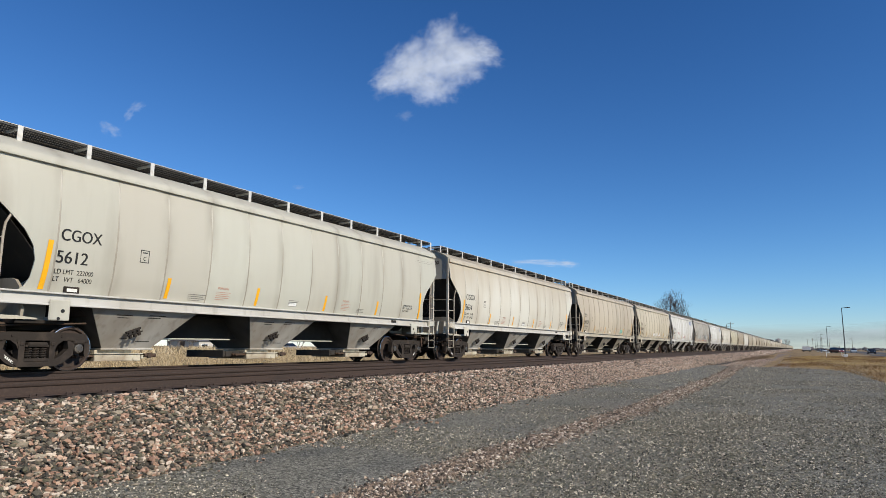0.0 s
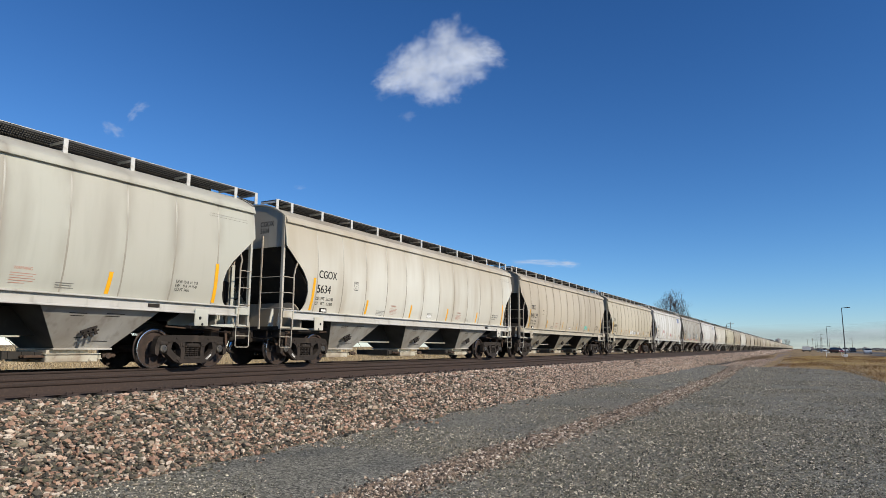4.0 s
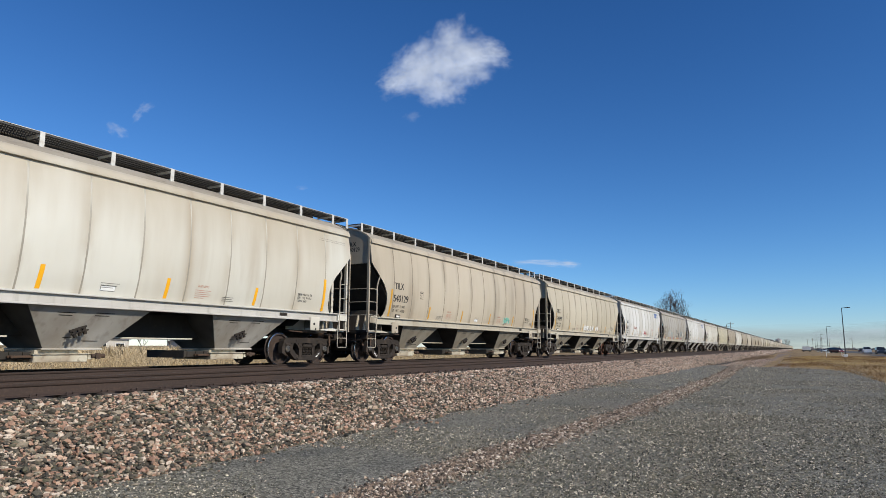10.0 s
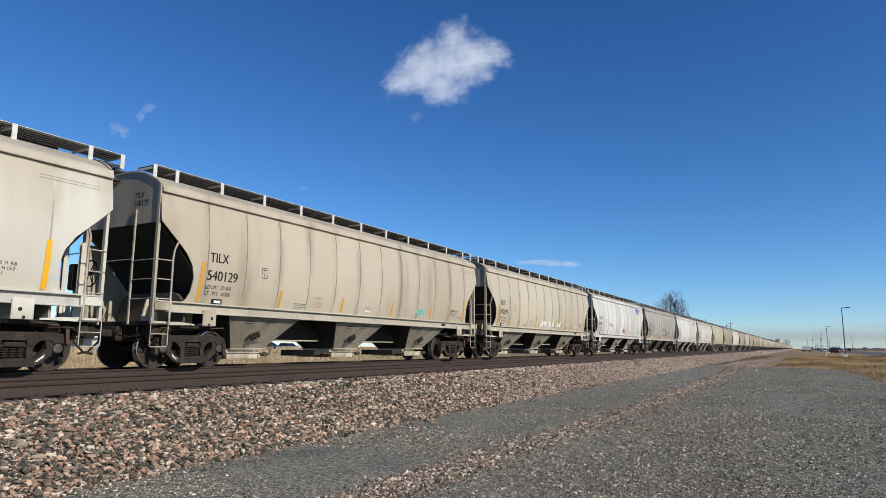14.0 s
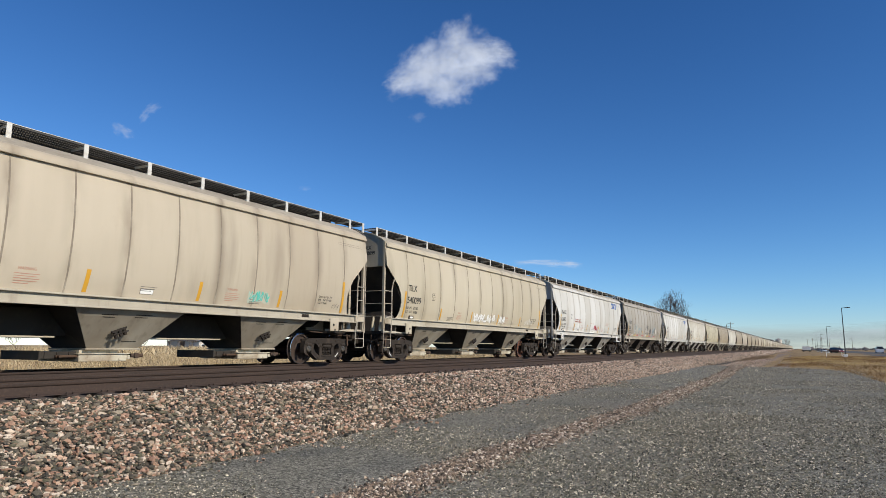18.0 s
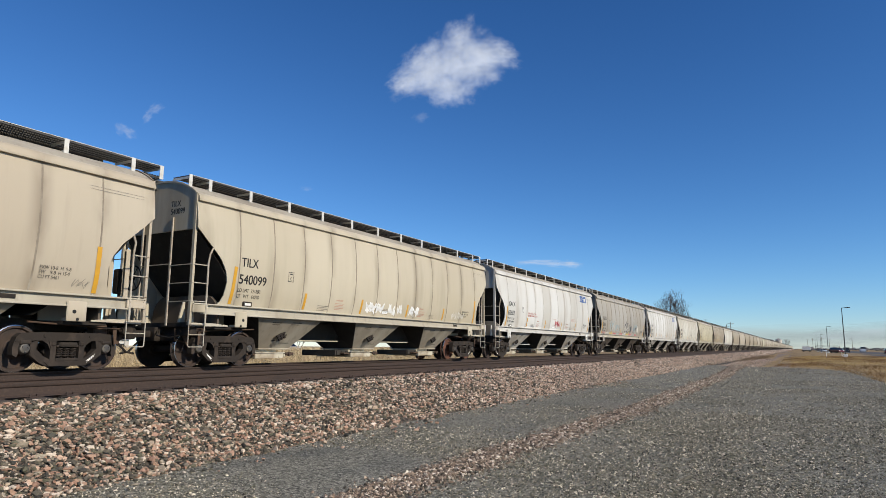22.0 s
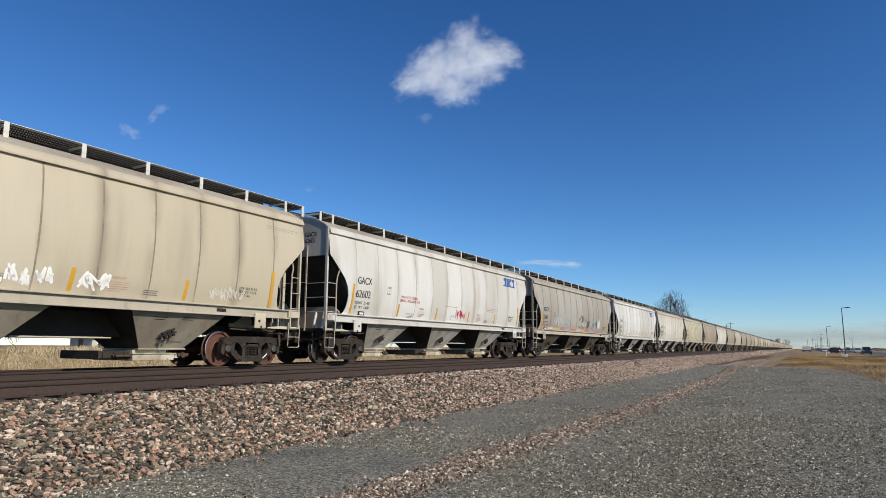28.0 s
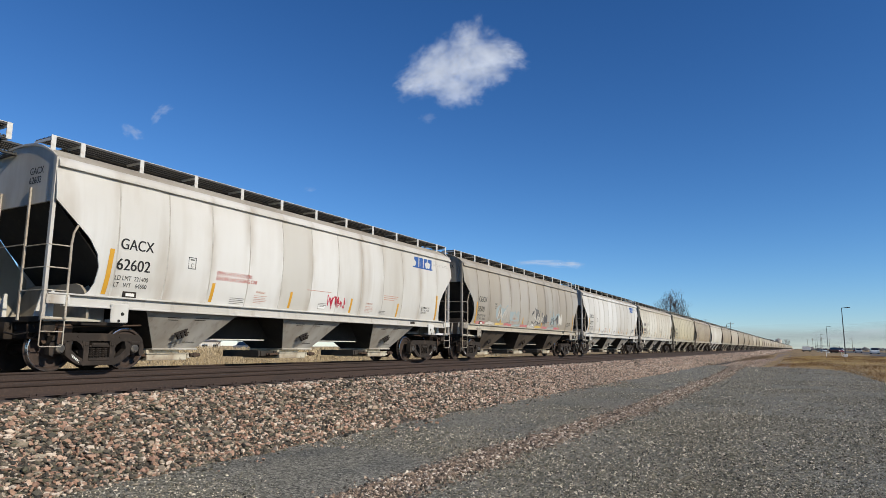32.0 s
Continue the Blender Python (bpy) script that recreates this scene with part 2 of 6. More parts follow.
GREYS = [(0.13, 0.122, 0.10), (0.20, 0.18, 0.145), (0.33, 0.25, 0.19), (0.075, 0.073, 0.066), (0.46, 0.31, 0.225), (0.25, 0.225, 0.18), (0.10, 0.10, 0.085),
         (0.38, 0.245, 0.18), (0.52, 0.43, 0.33), (0.075, 0.075, 0.065), (0.48, 0.33, 0.245), (0.16, 0.15, 0.12), (0.70, 0.63, 0.53), (0.40, 0.36, 0.285), (0.50, 0.33, 0.25), (0.76, 0.67, 0.56), (0.62, 0.46, 0.36), (0.14, 0.14, 0.10), (0.09, 0.085, 0.07), (0.17, 0.165, 0.12)]
MAT["bone"] = material("white_plastic", (0.75, 0.74, 0.70), 0.6, 0, [(4, (1, 1, 1), 0.5, 0.8, DUST, 0.5)])
MAT["ballast"] = stones_material("ballast_stone", [(0.76 * r, 0.71 * g, 0.67 * b) for r, g, b in GREYS])
# paler stone palette for the ballast further down the track
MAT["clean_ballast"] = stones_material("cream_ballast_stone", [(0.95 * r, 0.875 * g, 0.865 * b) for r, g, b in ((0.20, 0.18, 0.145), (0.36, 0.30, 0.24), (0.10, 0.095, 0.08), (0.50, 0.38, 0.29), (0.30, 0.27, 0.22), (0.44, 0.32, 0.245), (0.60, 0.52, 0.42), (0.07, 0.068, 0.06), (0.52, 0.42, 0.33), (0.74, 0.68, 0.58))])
MAT["gravel"] = stones_material("gravel_stone", [(0.95 * r, 0.91 * g, 0.84 * b) for r, g, b in ((0.14, 0.14, 0.115), (0.21, 0.205, 0.165), (0.30, 0.285, 0.235), (0.10, 0.10, 0.085), (0.44, 0.40, 0.325), (0.70, 0.65, 0.56), (0.085, 0.084, 0.07), (0.18, 0.175, 0.138), (0.27, 0.255, 0.20), (0.06, 0.058, 0.048), (0.78, 0.73, 0.62), (0.30, 0.28, 0.225), (0.16, 0.155, 0.12), (0.22, 0.21, 0.165))])
MAT["pink"] = stones_material("pink_stone", [(0.30, 0.225, 0.165), (0.20, 0.15, 0.112), (0.40, 0.315, 0.24), (0.13, 0.10, 0.078), (0.25, 0.185, 0.138), (0.075, 0.064, 0.050), (0.64, 0.56, 0.46)])
# shade in the gaps between stones is put into this dark base
MAT["bed"] = material("ballast_bed", (0.075, 0.062, 0.048), 0.95, 0, [(14, (1, 1, 1), 0.42, 0.6, (0.035, 0.03, 0.026), 0.9), (22, (1, 1, 1), 0.58, 0.68, (0.22, 0.16, 0.12), 0.7)], 1.0, 18, grain=[(16, 0.4, 1.7)])
MAT["lot"] = material("packed_gravel", (0.168, 0.160, 0.126), 0.95, 0, [
    (0.22, (1, 0.35, 1), 0.40, 0.65, (0.205, 0.195, 0.157), 0.8), (1.3, (1, 0.45, 1), 0.50, 0.72, (0.105, 0.105, 0.092), 0.7),
    (0.5, (1, 0.2, 1), 0.60, 0.75, (0.20, 0.165, 0.135), 0.5)], 1.0, 45, grain=[(34, 0.35, 1.7), (80, 0.35, 1.75)])
MAT["land"] = material("dry_prairie", (0.25, 0.165, 0.072), 0.95, 0, [
    (0.05, (1, 1, 1), 0.4, 0.65, (0.33, 0.24, 0.115), 0.8), (0.35, (1, 0.5, 1), 0.45, 0.7, (0.17, 0.105, 0.055), 0.8), (3, (1, 1, 1), 0.45, 0.7, (0.34, 0.26, 0.14), 0.6)], 0.8, 12, grain=[(14, 0.7, 1.3)])


# ---- mesh building ----
class Build:
    """Collects vertices and faces of one mesh."""

    def __init__(self):
        self.v, self.f = [], []

    def add(self, verts, faces):
        k = len(self.v)
        self.v += [tuple(p) for p in verts]
        self.f += [tuple(i + k for i in q) for q in faces]
        return self

    def box(self, x0, x1, y0, y1, z0, z1, m=None, bevel=0.0):
        if bevel:
            c = bevel
            ring = lambda z, e: [(x0 + e, y0 + c, z), (x0 + c, y0 + e, z), (x1 - c, y0 + e, z), (x1 - e, y0 + c, z), (x1 - e, y1 - c, z), (x1 - c, y1 - e, z), (x0 + c, y1 - e, z), (x0 + e, y1 - c, z)]
            v = ring(z0, c * 0.6) + ring(z0 + c, 0) + ring(z1 - c, 0) + ring(z1, c * 0.6)
            f = [tuple(range(7, -1, -1)), tuple(range(24, 32))]
            for r in range(3):
                f += [(8 * r + i, 8 * r + (i + 1) % 8, 8 * r + 8 + (i + 1) % 8, 8 * r + 8 + i) for i in range(8)]
        else:
            v = [(x, y, z) for z in (z0, z1) for x, y in ((x0, y0), (x1, y0), (x1, y1), (x0, y1))]
            f = [(3, 2, 1, 0), (4, 5, 6, 7), (0, 1, 5, 4), (1, 2, 6, 5), (2, 3, 7, 6), (3, 0, 4, 7)]
        if m is not None:
            v = [m @ Vector(p) for p in v]
        return self.add(v, f)

    def tube(self, points, r, n=8, caps=True):
        """A round bar through points."""
        pts = [Vector(p) for p in points]
        v, f = [], []
        for i, p in enumerate(pts):
            d = (pts[min(i + 1, len(pts) - 1)] - pts[max(i - 1, 0)]).normalized()
            a = d.cross(Vector((0, 0, 1)) if abs(d.z) < 0.9 else Vector((0, 1, 0))).normalized()
            b = d.cross(a)
            rr = r[i] if isinstance(r, (list, tuple)) else r
            v += [p + rr * (math.cos(2 * math.pi * k / n) * a + math.sin(2 * math.pi * k / n) * b) for k in range(n)]
        for i in range(len(pts) - 1):
            f += [(i * n + k, i * n + (k + 1) % n, (i + 1) * n + (k + 1) % n, (i + 1) * n + k) for k in range(n)]
        if caps:
            f += [tuple(range(n - 1, -1, -1)), tuple(range((len(pts) - 1) * n, len(pts) * n))]
        return self.add(v, f)

    def turned(self, profile, centre, axis="x", n=24):
        """A turned solid: profile of (along, radius)."""
        v, f = [], []
        for a, r in profile:
            for k in range(n):
                c, s = r * math.cos(2 * math.pi * k / n), r * math.sin(2 * math.pi * k / n)
                p = {"x": (a, c, s), "y": (c, a, s), "z": (c, s, a)}[axis]
                v.append((p[0] + centre[0], p[1] + centre[1], p[2] + centre[2]))
        for i in range(len(profile) - 1):
            f += [(i * n + k, i * n + (k + 1) % n, (i + 1) * n + (k + 1) % n, (i + 1) * n + k) for k in range(n)]
        f += [tuple(range(n - 1, -1, -1)), tuple(range((len(profile) - 1) * n, len(profile) * n))]
        return self.add(v, f)

    def slab(self, outline, x0, x1):
        """An outline of (y, z) given thickness from x0 to x1."""
        n = len(outline)
        v = [(x0, y, z) for y, z in outline] + [(x1, y, z) for y, z in outline]
        f = [tuple(range(n)), tuple(range(2 * n - 1, n - 1, -1))] + [(i, i + n, (i + 1) % n + n, (i + 1) % n) for i in range(n)]
        return self.add(v, f)

    def mesh(self, name, smooth=0.0):
        me = bpy.data.meshes.new(name)
        me.from_pydata(self.v, [], self.f)
        bm = bmesh.new()
        bm.from_mesh(me)
        bmesh.ops.recalc_face_normals(bm, faces=bm.faces)
        bm.to_mesh(me)
        bm.free()
        if smooth:
            me.shade_smooth()
            me.set_sharp_from_angle(angle=radians(smooth))
        me.materials.append(None)
        return me


KEEP = {}


def shape(key, make, smooth=0.0):
    """The mesh of that key, built once."""
    if key not in KEEP:
        b = Build()
        make(b)
        KEEP[key] = b.mesh(key, smooth)
    return KEEP[key]


def part(name, me, mat, parent, label="", m=None):
    ob = new(name, me)
    ob.parent = parent
    if m is not None:
        ob.matrix_basis = m
    slot = ob.material_slots[0]
    slot.link = "OBJECT"
    slot.material = MAT[mat] if isinstance(mat, str) else mat
    return tagged(ob, label)


def thing(name, label, category, group="", kind="", m=None):
    ob = new(name)
    ob.empty_display_size = 0.2
    if m is not None:
        ob.matrix_basis = m
    return tagged(ob, label, category, group, kind)


def whole(name, me, mat, label, category="", group="", kind="", m=None):
    """A thing of one mesh."""
    ob = part(name, me, mat, None, label, m)
    return tagged(ob, "", category, group, kind)


# ---- ground and tracks ----
def toe_of(y):
    """Where the ballast runs out on to the lot."""
    return float(np.interp(y, [5, 10, 17, 24, 29, 39, 60, 100], [-6.92, -7.22, -7.45, -7.6, -7.55, -7.5, -7.7, -7.4]))


def bed_height(x, y=0):
    """Height of the ballast over the lot: two tracks on one bed."""
    pts = [(-22.5, 0.0), (-17.9, RAIL - 0.25), (-12.6, RAIL - 0.25), (-11.9, RAIL - 0.22), (-10.35, RAIL - 0.22), (-10.05, RAIL - 0.29), (-9.35, RAIL - 0.29), (-9.15, RAIL - 0.24), (-8.85, RAIL - 0.24), (-8.6, RAIL - 0.30), (toe_of(y), -0.01), (-6.5, -0.45)]
    for (a, za), (b, zb) in zip(pts, pts[1:]):
        if a <= x <= b:
            return za + (zb - za) * (x - a) / (b - a)
    return 0.0


def sheet(b, xs, ys, z):
    n = len(xs)
    b.add([(x, y, z(x, y)) for y in ys for x in xs], [(j * n + i, j * n + i + 1, (j + 1) * n + i + 1, (j + 1) * n + i) for j in range(len(ys) - 1) for i in range(n - 1)])


def lot_edge(x):
    """How far down the track the gravel lot reaches."""
    return float(np.interp(x, [-8, -4.1, -0.3, 1.1, 2.7, 3.0, 3.2, 3.4, 4.3, 5.2, 7], [67.0, 63.4, 62.9, 60.9, 54.5, 46.0, 40.2, 37.2, 27.0, 17.0, 8.0])) + 1.2 * noise.noise((x * 0.8, 3.1, 0))


def land_z(x, y):
    if x < -24:
        z = -0.12 + 0.70 * min(1, (-24 - x) / 14) + 0.15 * noise.noise((x * 0.06, y * 0.06, 0))
        return z if x > -500 else 0.6
    z = -0.12 + 0.10 * noise.noise((x * 0.06, y * 0.06, 0)) if abs(x) < 300 and abs(y) < 600 else -0.12
    if -3 < x < 30 and 45 < y < 300:
        z += 0.35 * min(1, (y - 45) / 30) * min(1, (x + 3) / 4, (30 - x) / 10)
    return z


land = Build()
sheet(land, [-4000, -1500, -500, -200, -100, -60, -40, -30] + list(range(-26, 40, 2)) + [45, 60, 100, 200, 500, 1500, 4000],
      [-600, -200, -80, -40, -20] + list(range(-10, 200, 4)) + [220, 260, 320, 400, 600, 1000, 2000, 4000], land_z)
whole("ground", land.mesh("ground", 60), "land", "dry brown prairie ground reaching the horizon", "ground", kind="structure")

lot = Build()
lot_x = [-8.4 + 0.45 * i for i in range(36)]
rows_n = 60
lot.add([(x, -14 + (min(max(lot_edge(x), 8), 70) + 14) * (j / rows_n), 0.012 * noise.noise((x * 0.7, j * 0.5, 5)) - 0.05 * max(0, j / rows_n - 0.97) / 0.03) for j in range(rows_n + 1) for x in lot_x],
        [(j * 36 + i, j * 36 + i + 1, (j + 1) * 36 + i + 1, (j + 1) * 36 + i) for j in range(rows_n) for i in range(35)])
whole("gravel_lot", lot.mesh("gravel_lot", 60), "lot", "flat lot of packed dark grey gravel", "gravel lot", kind="structure")

bed = Build()
bed_x = [-22.5, -20, -17.9, -16.5, -15, -13.6, -12.6, -11.6, -10.35, -10.05, -9.7, -9.35, -9.15, -8.85, -8.6, -8.3, -8.0, -7.8, -7.6, -7.4, -7.2, -7.0, -6.8, -6.5]
sheet(bed, bed_x, [-40, -20] + [-10 + i for i in range(90)] + [90, 110, 140, 200, 300, 500, 900, 1600, 2600],
      lambda x, y: bed_height(x, y) + (0.03 * noise.noise((x * 1.5, y * 1.5, 0)) if abs(y) < 80 else 0))
whole("ballast_bed", bed.mesh("ballast_bed", 60), "bed", "raised bed of mixed grey and pink railway ballast", "ballast", kind="structure")

RAIL_OUTLINE = [(0.037, 0), (0.037, -0.030), (0.030, -0.044), (0.010, -0.055), (0.009, -0.150), (0.020, -0.162), (0.076, -0.175), (0.076, -0.186)]


def rail_mesh(b):
    o = RAIL_OUTLINE + [(-x, z) for x, z in reversed(RAIL_OUTLINE)]
    n = len(o)
    ys = [-40, 0, 40, 120, 400, 2600]
    b.add([(x, y, z) for y in ys for x, z in o], [(j * n + i, j * n + (i + 1) % n, (j + 1) * n + (i + 1) % n, (j + 1) * n + i) for j in range(len(ys) - 1) for i in range(n)] + [tuple(range(n))])


def tie_mesh(b):
    b.box(-1.28, 1.28, -0.115, 0.115, -0.40, -0.196, None, 0.015)


def plate_mesh(b):
    b.box(-0.19, 0.19, -0.10, 0.10, -0.197, -0.184, None, 0.004)
    for x in (-0.095, 0.095):
        for y in (-0.05, 0.05):
            b.box(x - 0.012, x + 0.012, y - 0.012, y + 0.012, -0.19, -0.150, None, 0.003)


def railway(x, first, last, top):
    t = thing("railway_track", "railway track of rusty steel rails on dark wooden ties", "railway track", kind="structure", m=pose(x, 0, top))
    for side in (-0.755, 0.755):
        part("rail", shape("rail", rail_mesh, 40), "rail", t, "rust-brown steel rail", pose(side, 0, 0))
    for i in range(first, last):
        y = 0.53 * i + random.uniform(-0.02, 0.02)
        part("tie", shape("tie", tie_mesh), "tie", t, "", pose(random.uniform(-0.03, 0.03), y, 0, 0, 0, random.uniform(-0.8, 0.8)))
        if i < 80:
            for side in (-0.755, 0.755):
                part("tie_plate", shape("tie_plate", plate_mesh), "rail", t, "", pose(side, y, 0))
    return t


# ---- the hopper car ----
PROFILE = [(1.36, 1.43), (1.63, 1.445), (1.85, 1.51), (2.1, 1.562), (2.6, 1.615), (3.0, 1.63), (3.4, 1.618), (3.8, 1.585), (4.1, 1.545), (4.33, 1.50), (4.53, 1.47)]
CUT = [(1.36, 0.62), (1.63, 0.86), (1.72, 0.96), (1.9, 1.04), (2.26, 1.075), (2.55, 1.0), (2.85, 0.80), (3.13, 0.50), (3.35, 0.26), (3.6, 0.0), (4.6, 0.0)]


def along(table, z):
    for (a, p), (b, q) in zip(table, table[1:]):
        if z <= b:
            return p + (q - p) * max(0, z - a) / (b - a)
    return table[-1][1]


def half_width(z):
    return along(PROFILE, z)


SEAM_FIRST, SEAM_STEP = 1.47, 1.345
SEAMS = [SEAM_FIRST + SEAM_STEP * i for i in range(12)]
SIDE_Z = [1.63, 1.72, 1.9, 2.08, 2.26, 2.40, 2.55, 2.70, 2.85, 3.0, 3.13, 3.24, 3.35, 3.6, 3.8, 4.0, 4.2, 4.33]


def side_sheet(b):
    """One side, its lower corners cut away round the end platforms; the panels bulge a little between the seams."""
    inner = []
    for a, c in zip(SEAMS, SEAMS[1:]):
        inner += [a + (c - a) * k / 4 for k in range(4)]
    inner.append(SEAMS[-1])
    for thick, flip in ((0.0, False), (-0.03, True)):
        v = []
        for z in SIDE_Z:
            e = along(CUT, z)
            cols = [e, e + 0.02 + (1.30 - e) * 0.4] + inner + [CAR - e - 0.02 - (1.30 - e) * 0.4, CAR - e]
            for s in cols:
                k = (s - SEAMS[0]) / SEAM_STEP % 1
                v.append((half_width(z) + thick + 0.011 * math.sin(math.pi * k) - 0.005, s, z))
        n = len(cols)
        b.add(v, [(j * n + i, j * n + i + 1, (j + 1) * n + i + 1, (j + 1) * n + i) for j in range(len(SIDE_Z) - 1) for i in range(n - 1)])
    k, n2 = len(v), len(cols)
    for j in range(len(SIDE_Z) - 1):
        for i in (0, n2 - 1):
            b.f.append((j * n2 + i, (j + 1) * n2 + i, (j + 1) * n2 + i + k, j * n2 + i + k))


def seam_strip(b):
    zs = [1.64 + 2.68 * i / 14 for i in range(15)]
    v = []
    for z in zs:
        w = half_width(z)
        v += [(w - 0.006, -0.022, z), (w + 0.004, -0.010, z), (w + 0.004, 0.010, z), (w - 0.006, 0.022, z)]
    b.add(v, [(4 * j + i, 4 * j + i + 1, 4 * j + i + 5, 4 * j + i + 4) for j in range(14) for i in range(3)])


def eave(b):
    """Rolled top chord with a lip."""
    o = [(1.48, 4.33), (1.580, 4.33), (1.585, 4.355), (1.545, 4.46), (1.49, 4.53), (1.42, 4.565), (1.40, 4.53), (1.45, 4.40)]
    n = len(o)
    b.add([(x, y, z) for y in (0.02, CAR - 0.02) for x, z in o], [(i, (i + 1) % n, n + (i + 1) % n, n + i) for i in range(n)] + [tuple(range(n)), tuple(range(2 * n - 1, n - 1, -1))])


ROOF = [(1.43, 4.555), (1.30, 4.645), (1.10, 4.755), (0.85, 4.865), (0.55, 4.94), (0.25, 4.972), (0, 4.98)]


def roof(b):
    o = ROOF + [(-x, z) for x, z in reversed(ROOF[:-1])]
    low = [(x * 0.99, z - 0.04) for x, z in reversed(o)]
    o = o + low
    n = len(o)
    ys = [0.06, CAR - 0.06]
    b.add([(x, y, z) for y in ys for x, z in o], [(i, (i + 1) % n, n + (i + 1) % n, n + i) for i in range(n)] + [tuple(range(n)), tuple(range(2 * n - 1, n - 1, -1))])
    for k in range(13):
        y = 0.7 + k * 1.345
        o2 = [(x, z + 0.004) for x, z in ROOF]
        o2 = o2 + [(-x, z) for x, z in reversed(o2[:-1])]
        m = len(o2)
        b.add([(x, yy, z) for yy in (y - 0.03, y + 0.03) for x, z in o2], [(i, i + 1, m + i + 1, m + i) for i in range(m - 1)])


def hatch_coaming(b):
    b.box(-0.46, 0.46, 0.7, CAR - 0.7, 4.90, 5.062, None, 0.02)
    for k in range(11):
        y = 1.3 + k * 1.36
        b.box(-0.30, 0.30, y, y + 1.25, 5.04, 5.085, None, 0.02)


def grating(b, y0=0.14, y1=CAR + 0.56, step=0.055):
    """Running board: cross bars between edge bars."""
    n = int((y1 - y0) / step)
    for i in range(n):
        y = y0 + 0.02 + i * (y1 - y0 - 0.04) / (n - 1)
        b.add([(x, y + dy, z) for x in (0.32, 0.96) for dy, z in ((-0.010, 5.095), (0.010, 5.095), (0.010, 5.126), (-0.010, 5.126))],
              [(0, 1, 5, 4), (1, 2, 6, 5), (2, 3, 7, 6), (3, 0, 4, 7)])
    for x in (0.32, 0.48, 0.64, 0.80, 0.965):
        b.box(x - 0.010, x + 0.010, y0, y1, 5.085, 5.13)


def edge_bar(b):
    """Pale strip painted in as the sunlit outer edge of the running board."""
    b.box(0.976, 0.988, 0.14, CAR + 0.56, 5.124, 5.138, None, 0.002)


def grating_far(b):
    """The same board as it reads from afar: one slab with its edge bars."""
    b.box(0.32, 0.96, 0.14, CAR + 0.56, 5.098, 5.122)
    for x in (0.32, 0.965):
        b.box(x - 0.010, x + 0.010, 0.14, CAR + 0.56, 5.085, 5.13)


def step_frame(b):
    """Frame of the cross-over platform beyond the end of the roof."""
    b.box(-0.97, -0.15, -0.56, -0.53, 4.80, 4.86)
    for x in (-0.93, -0.19):
        b.box(x - 0.02, x + 0.02, -0.53, 0.06, 4.80, 4.84)
    b.box(-0.97, -0.15, -0.03, 0.0, 4.80, 4.86)


def step_bar(b):
    b.box(-0.97, -0.15, -0.012, 0.012, 4.842, 4.862)


WALK_POSTS = [0.16, 0.83] + [2.35 + 1.665 * i for i in range(10)] + [CAR + 0.54]


def walk_post(b):
    b.box(0.978, 0.998, -0.055, 0.055, 4.78, 5.14, None, 0.004)
    b.box(0.32, 0.955, -0.05, -0.03, 5.02, 5.08)
    b.box(0.80, 0.953, -0.05, 0.05, 4.80, 4.86, None, 0.004)


def side_sill(b):
    """Sill under the side: a ledge, a web set back under it and a bottom flange."""
    b.box(1.40, 1.56, 0.05, CAR - 0.05, 1.60, 1.636, None, 0.008)
    b.box(1.42, 1.475, 0.05, CAR - 0.05, 1.40, 1.60)
    b.box(1.40, 1.53, 0.4, CAR - 0.4, 1.36, 1.40, None, 0.008)


def end_sheet(b):
    """Upright end at the top, arched with the roof."""
    o = [(-1.43, 3.58), (1.43, 3.58)] + [(x, z - 0.005) for x, z in ROOF] + [(-x, z - 0.005) for x, z in reversed(ROOF[:-1])]
    n = len(o)
    b.add([(x, y, z) for y in (0.02, 0.09) for x, z in o], [tuple(range(n)), tuple(range(2 * n - 1, n - 1, -1))] + [(i, (i + 1) % n, n + (i + 1) % n, n + i) for i in range(n)])
    rim = [(x, z + 0.03) for x, z in ROOF] + [(-x, z + 0.03) for x, z in reversed(ROOF[:-1])]
    m = len(rim)
    b.add([(x, y, z - d) for y in (-0.01, 0.05) for d in (0, 0.05) for x, z in rim],
          [(i, i + 1, m + i + 1, m + i) for i in range(m - 1)] + [(i, i + 1, 2 * m + i + 1, 2 * m + i) for i in range(m - 1)] + [(m + i, m + i + 1, 3 * m + i + 1, 3 * m + i) for i in range(m - 1)])


def slope_sheet(b):
    """Sloping floor of the end hopper, from the end sheet down and inwards."""
    rows = [(1.46, 0.07, 3.58), (1.57, 0.80, 2.72), (1.49, 1.42, 2.00), (1.30, 2.40, 1.20)]
    v = [(sx * w, y + d, z - d * 0.8) for d in (0, 0.05) for w, y, z in rows for sx in (-1, 1)]
    f = []
    for i in range(3):
        k = 2 * i
        f += [(k, k + 1, k + 3, k + 2), (k + 8, k + 10, k + 11, k + 9), (k, k + 2, k + 10, k + 8), (k + 1, k + 9, k + 11, k + 3)]
    b.add(v, f + [(0, 8, 9, 1), (6, 7, 15, 14)])


HOPPER = [(1.44, 1.45, 1.40), (0.68, 0.64, 0.46)]


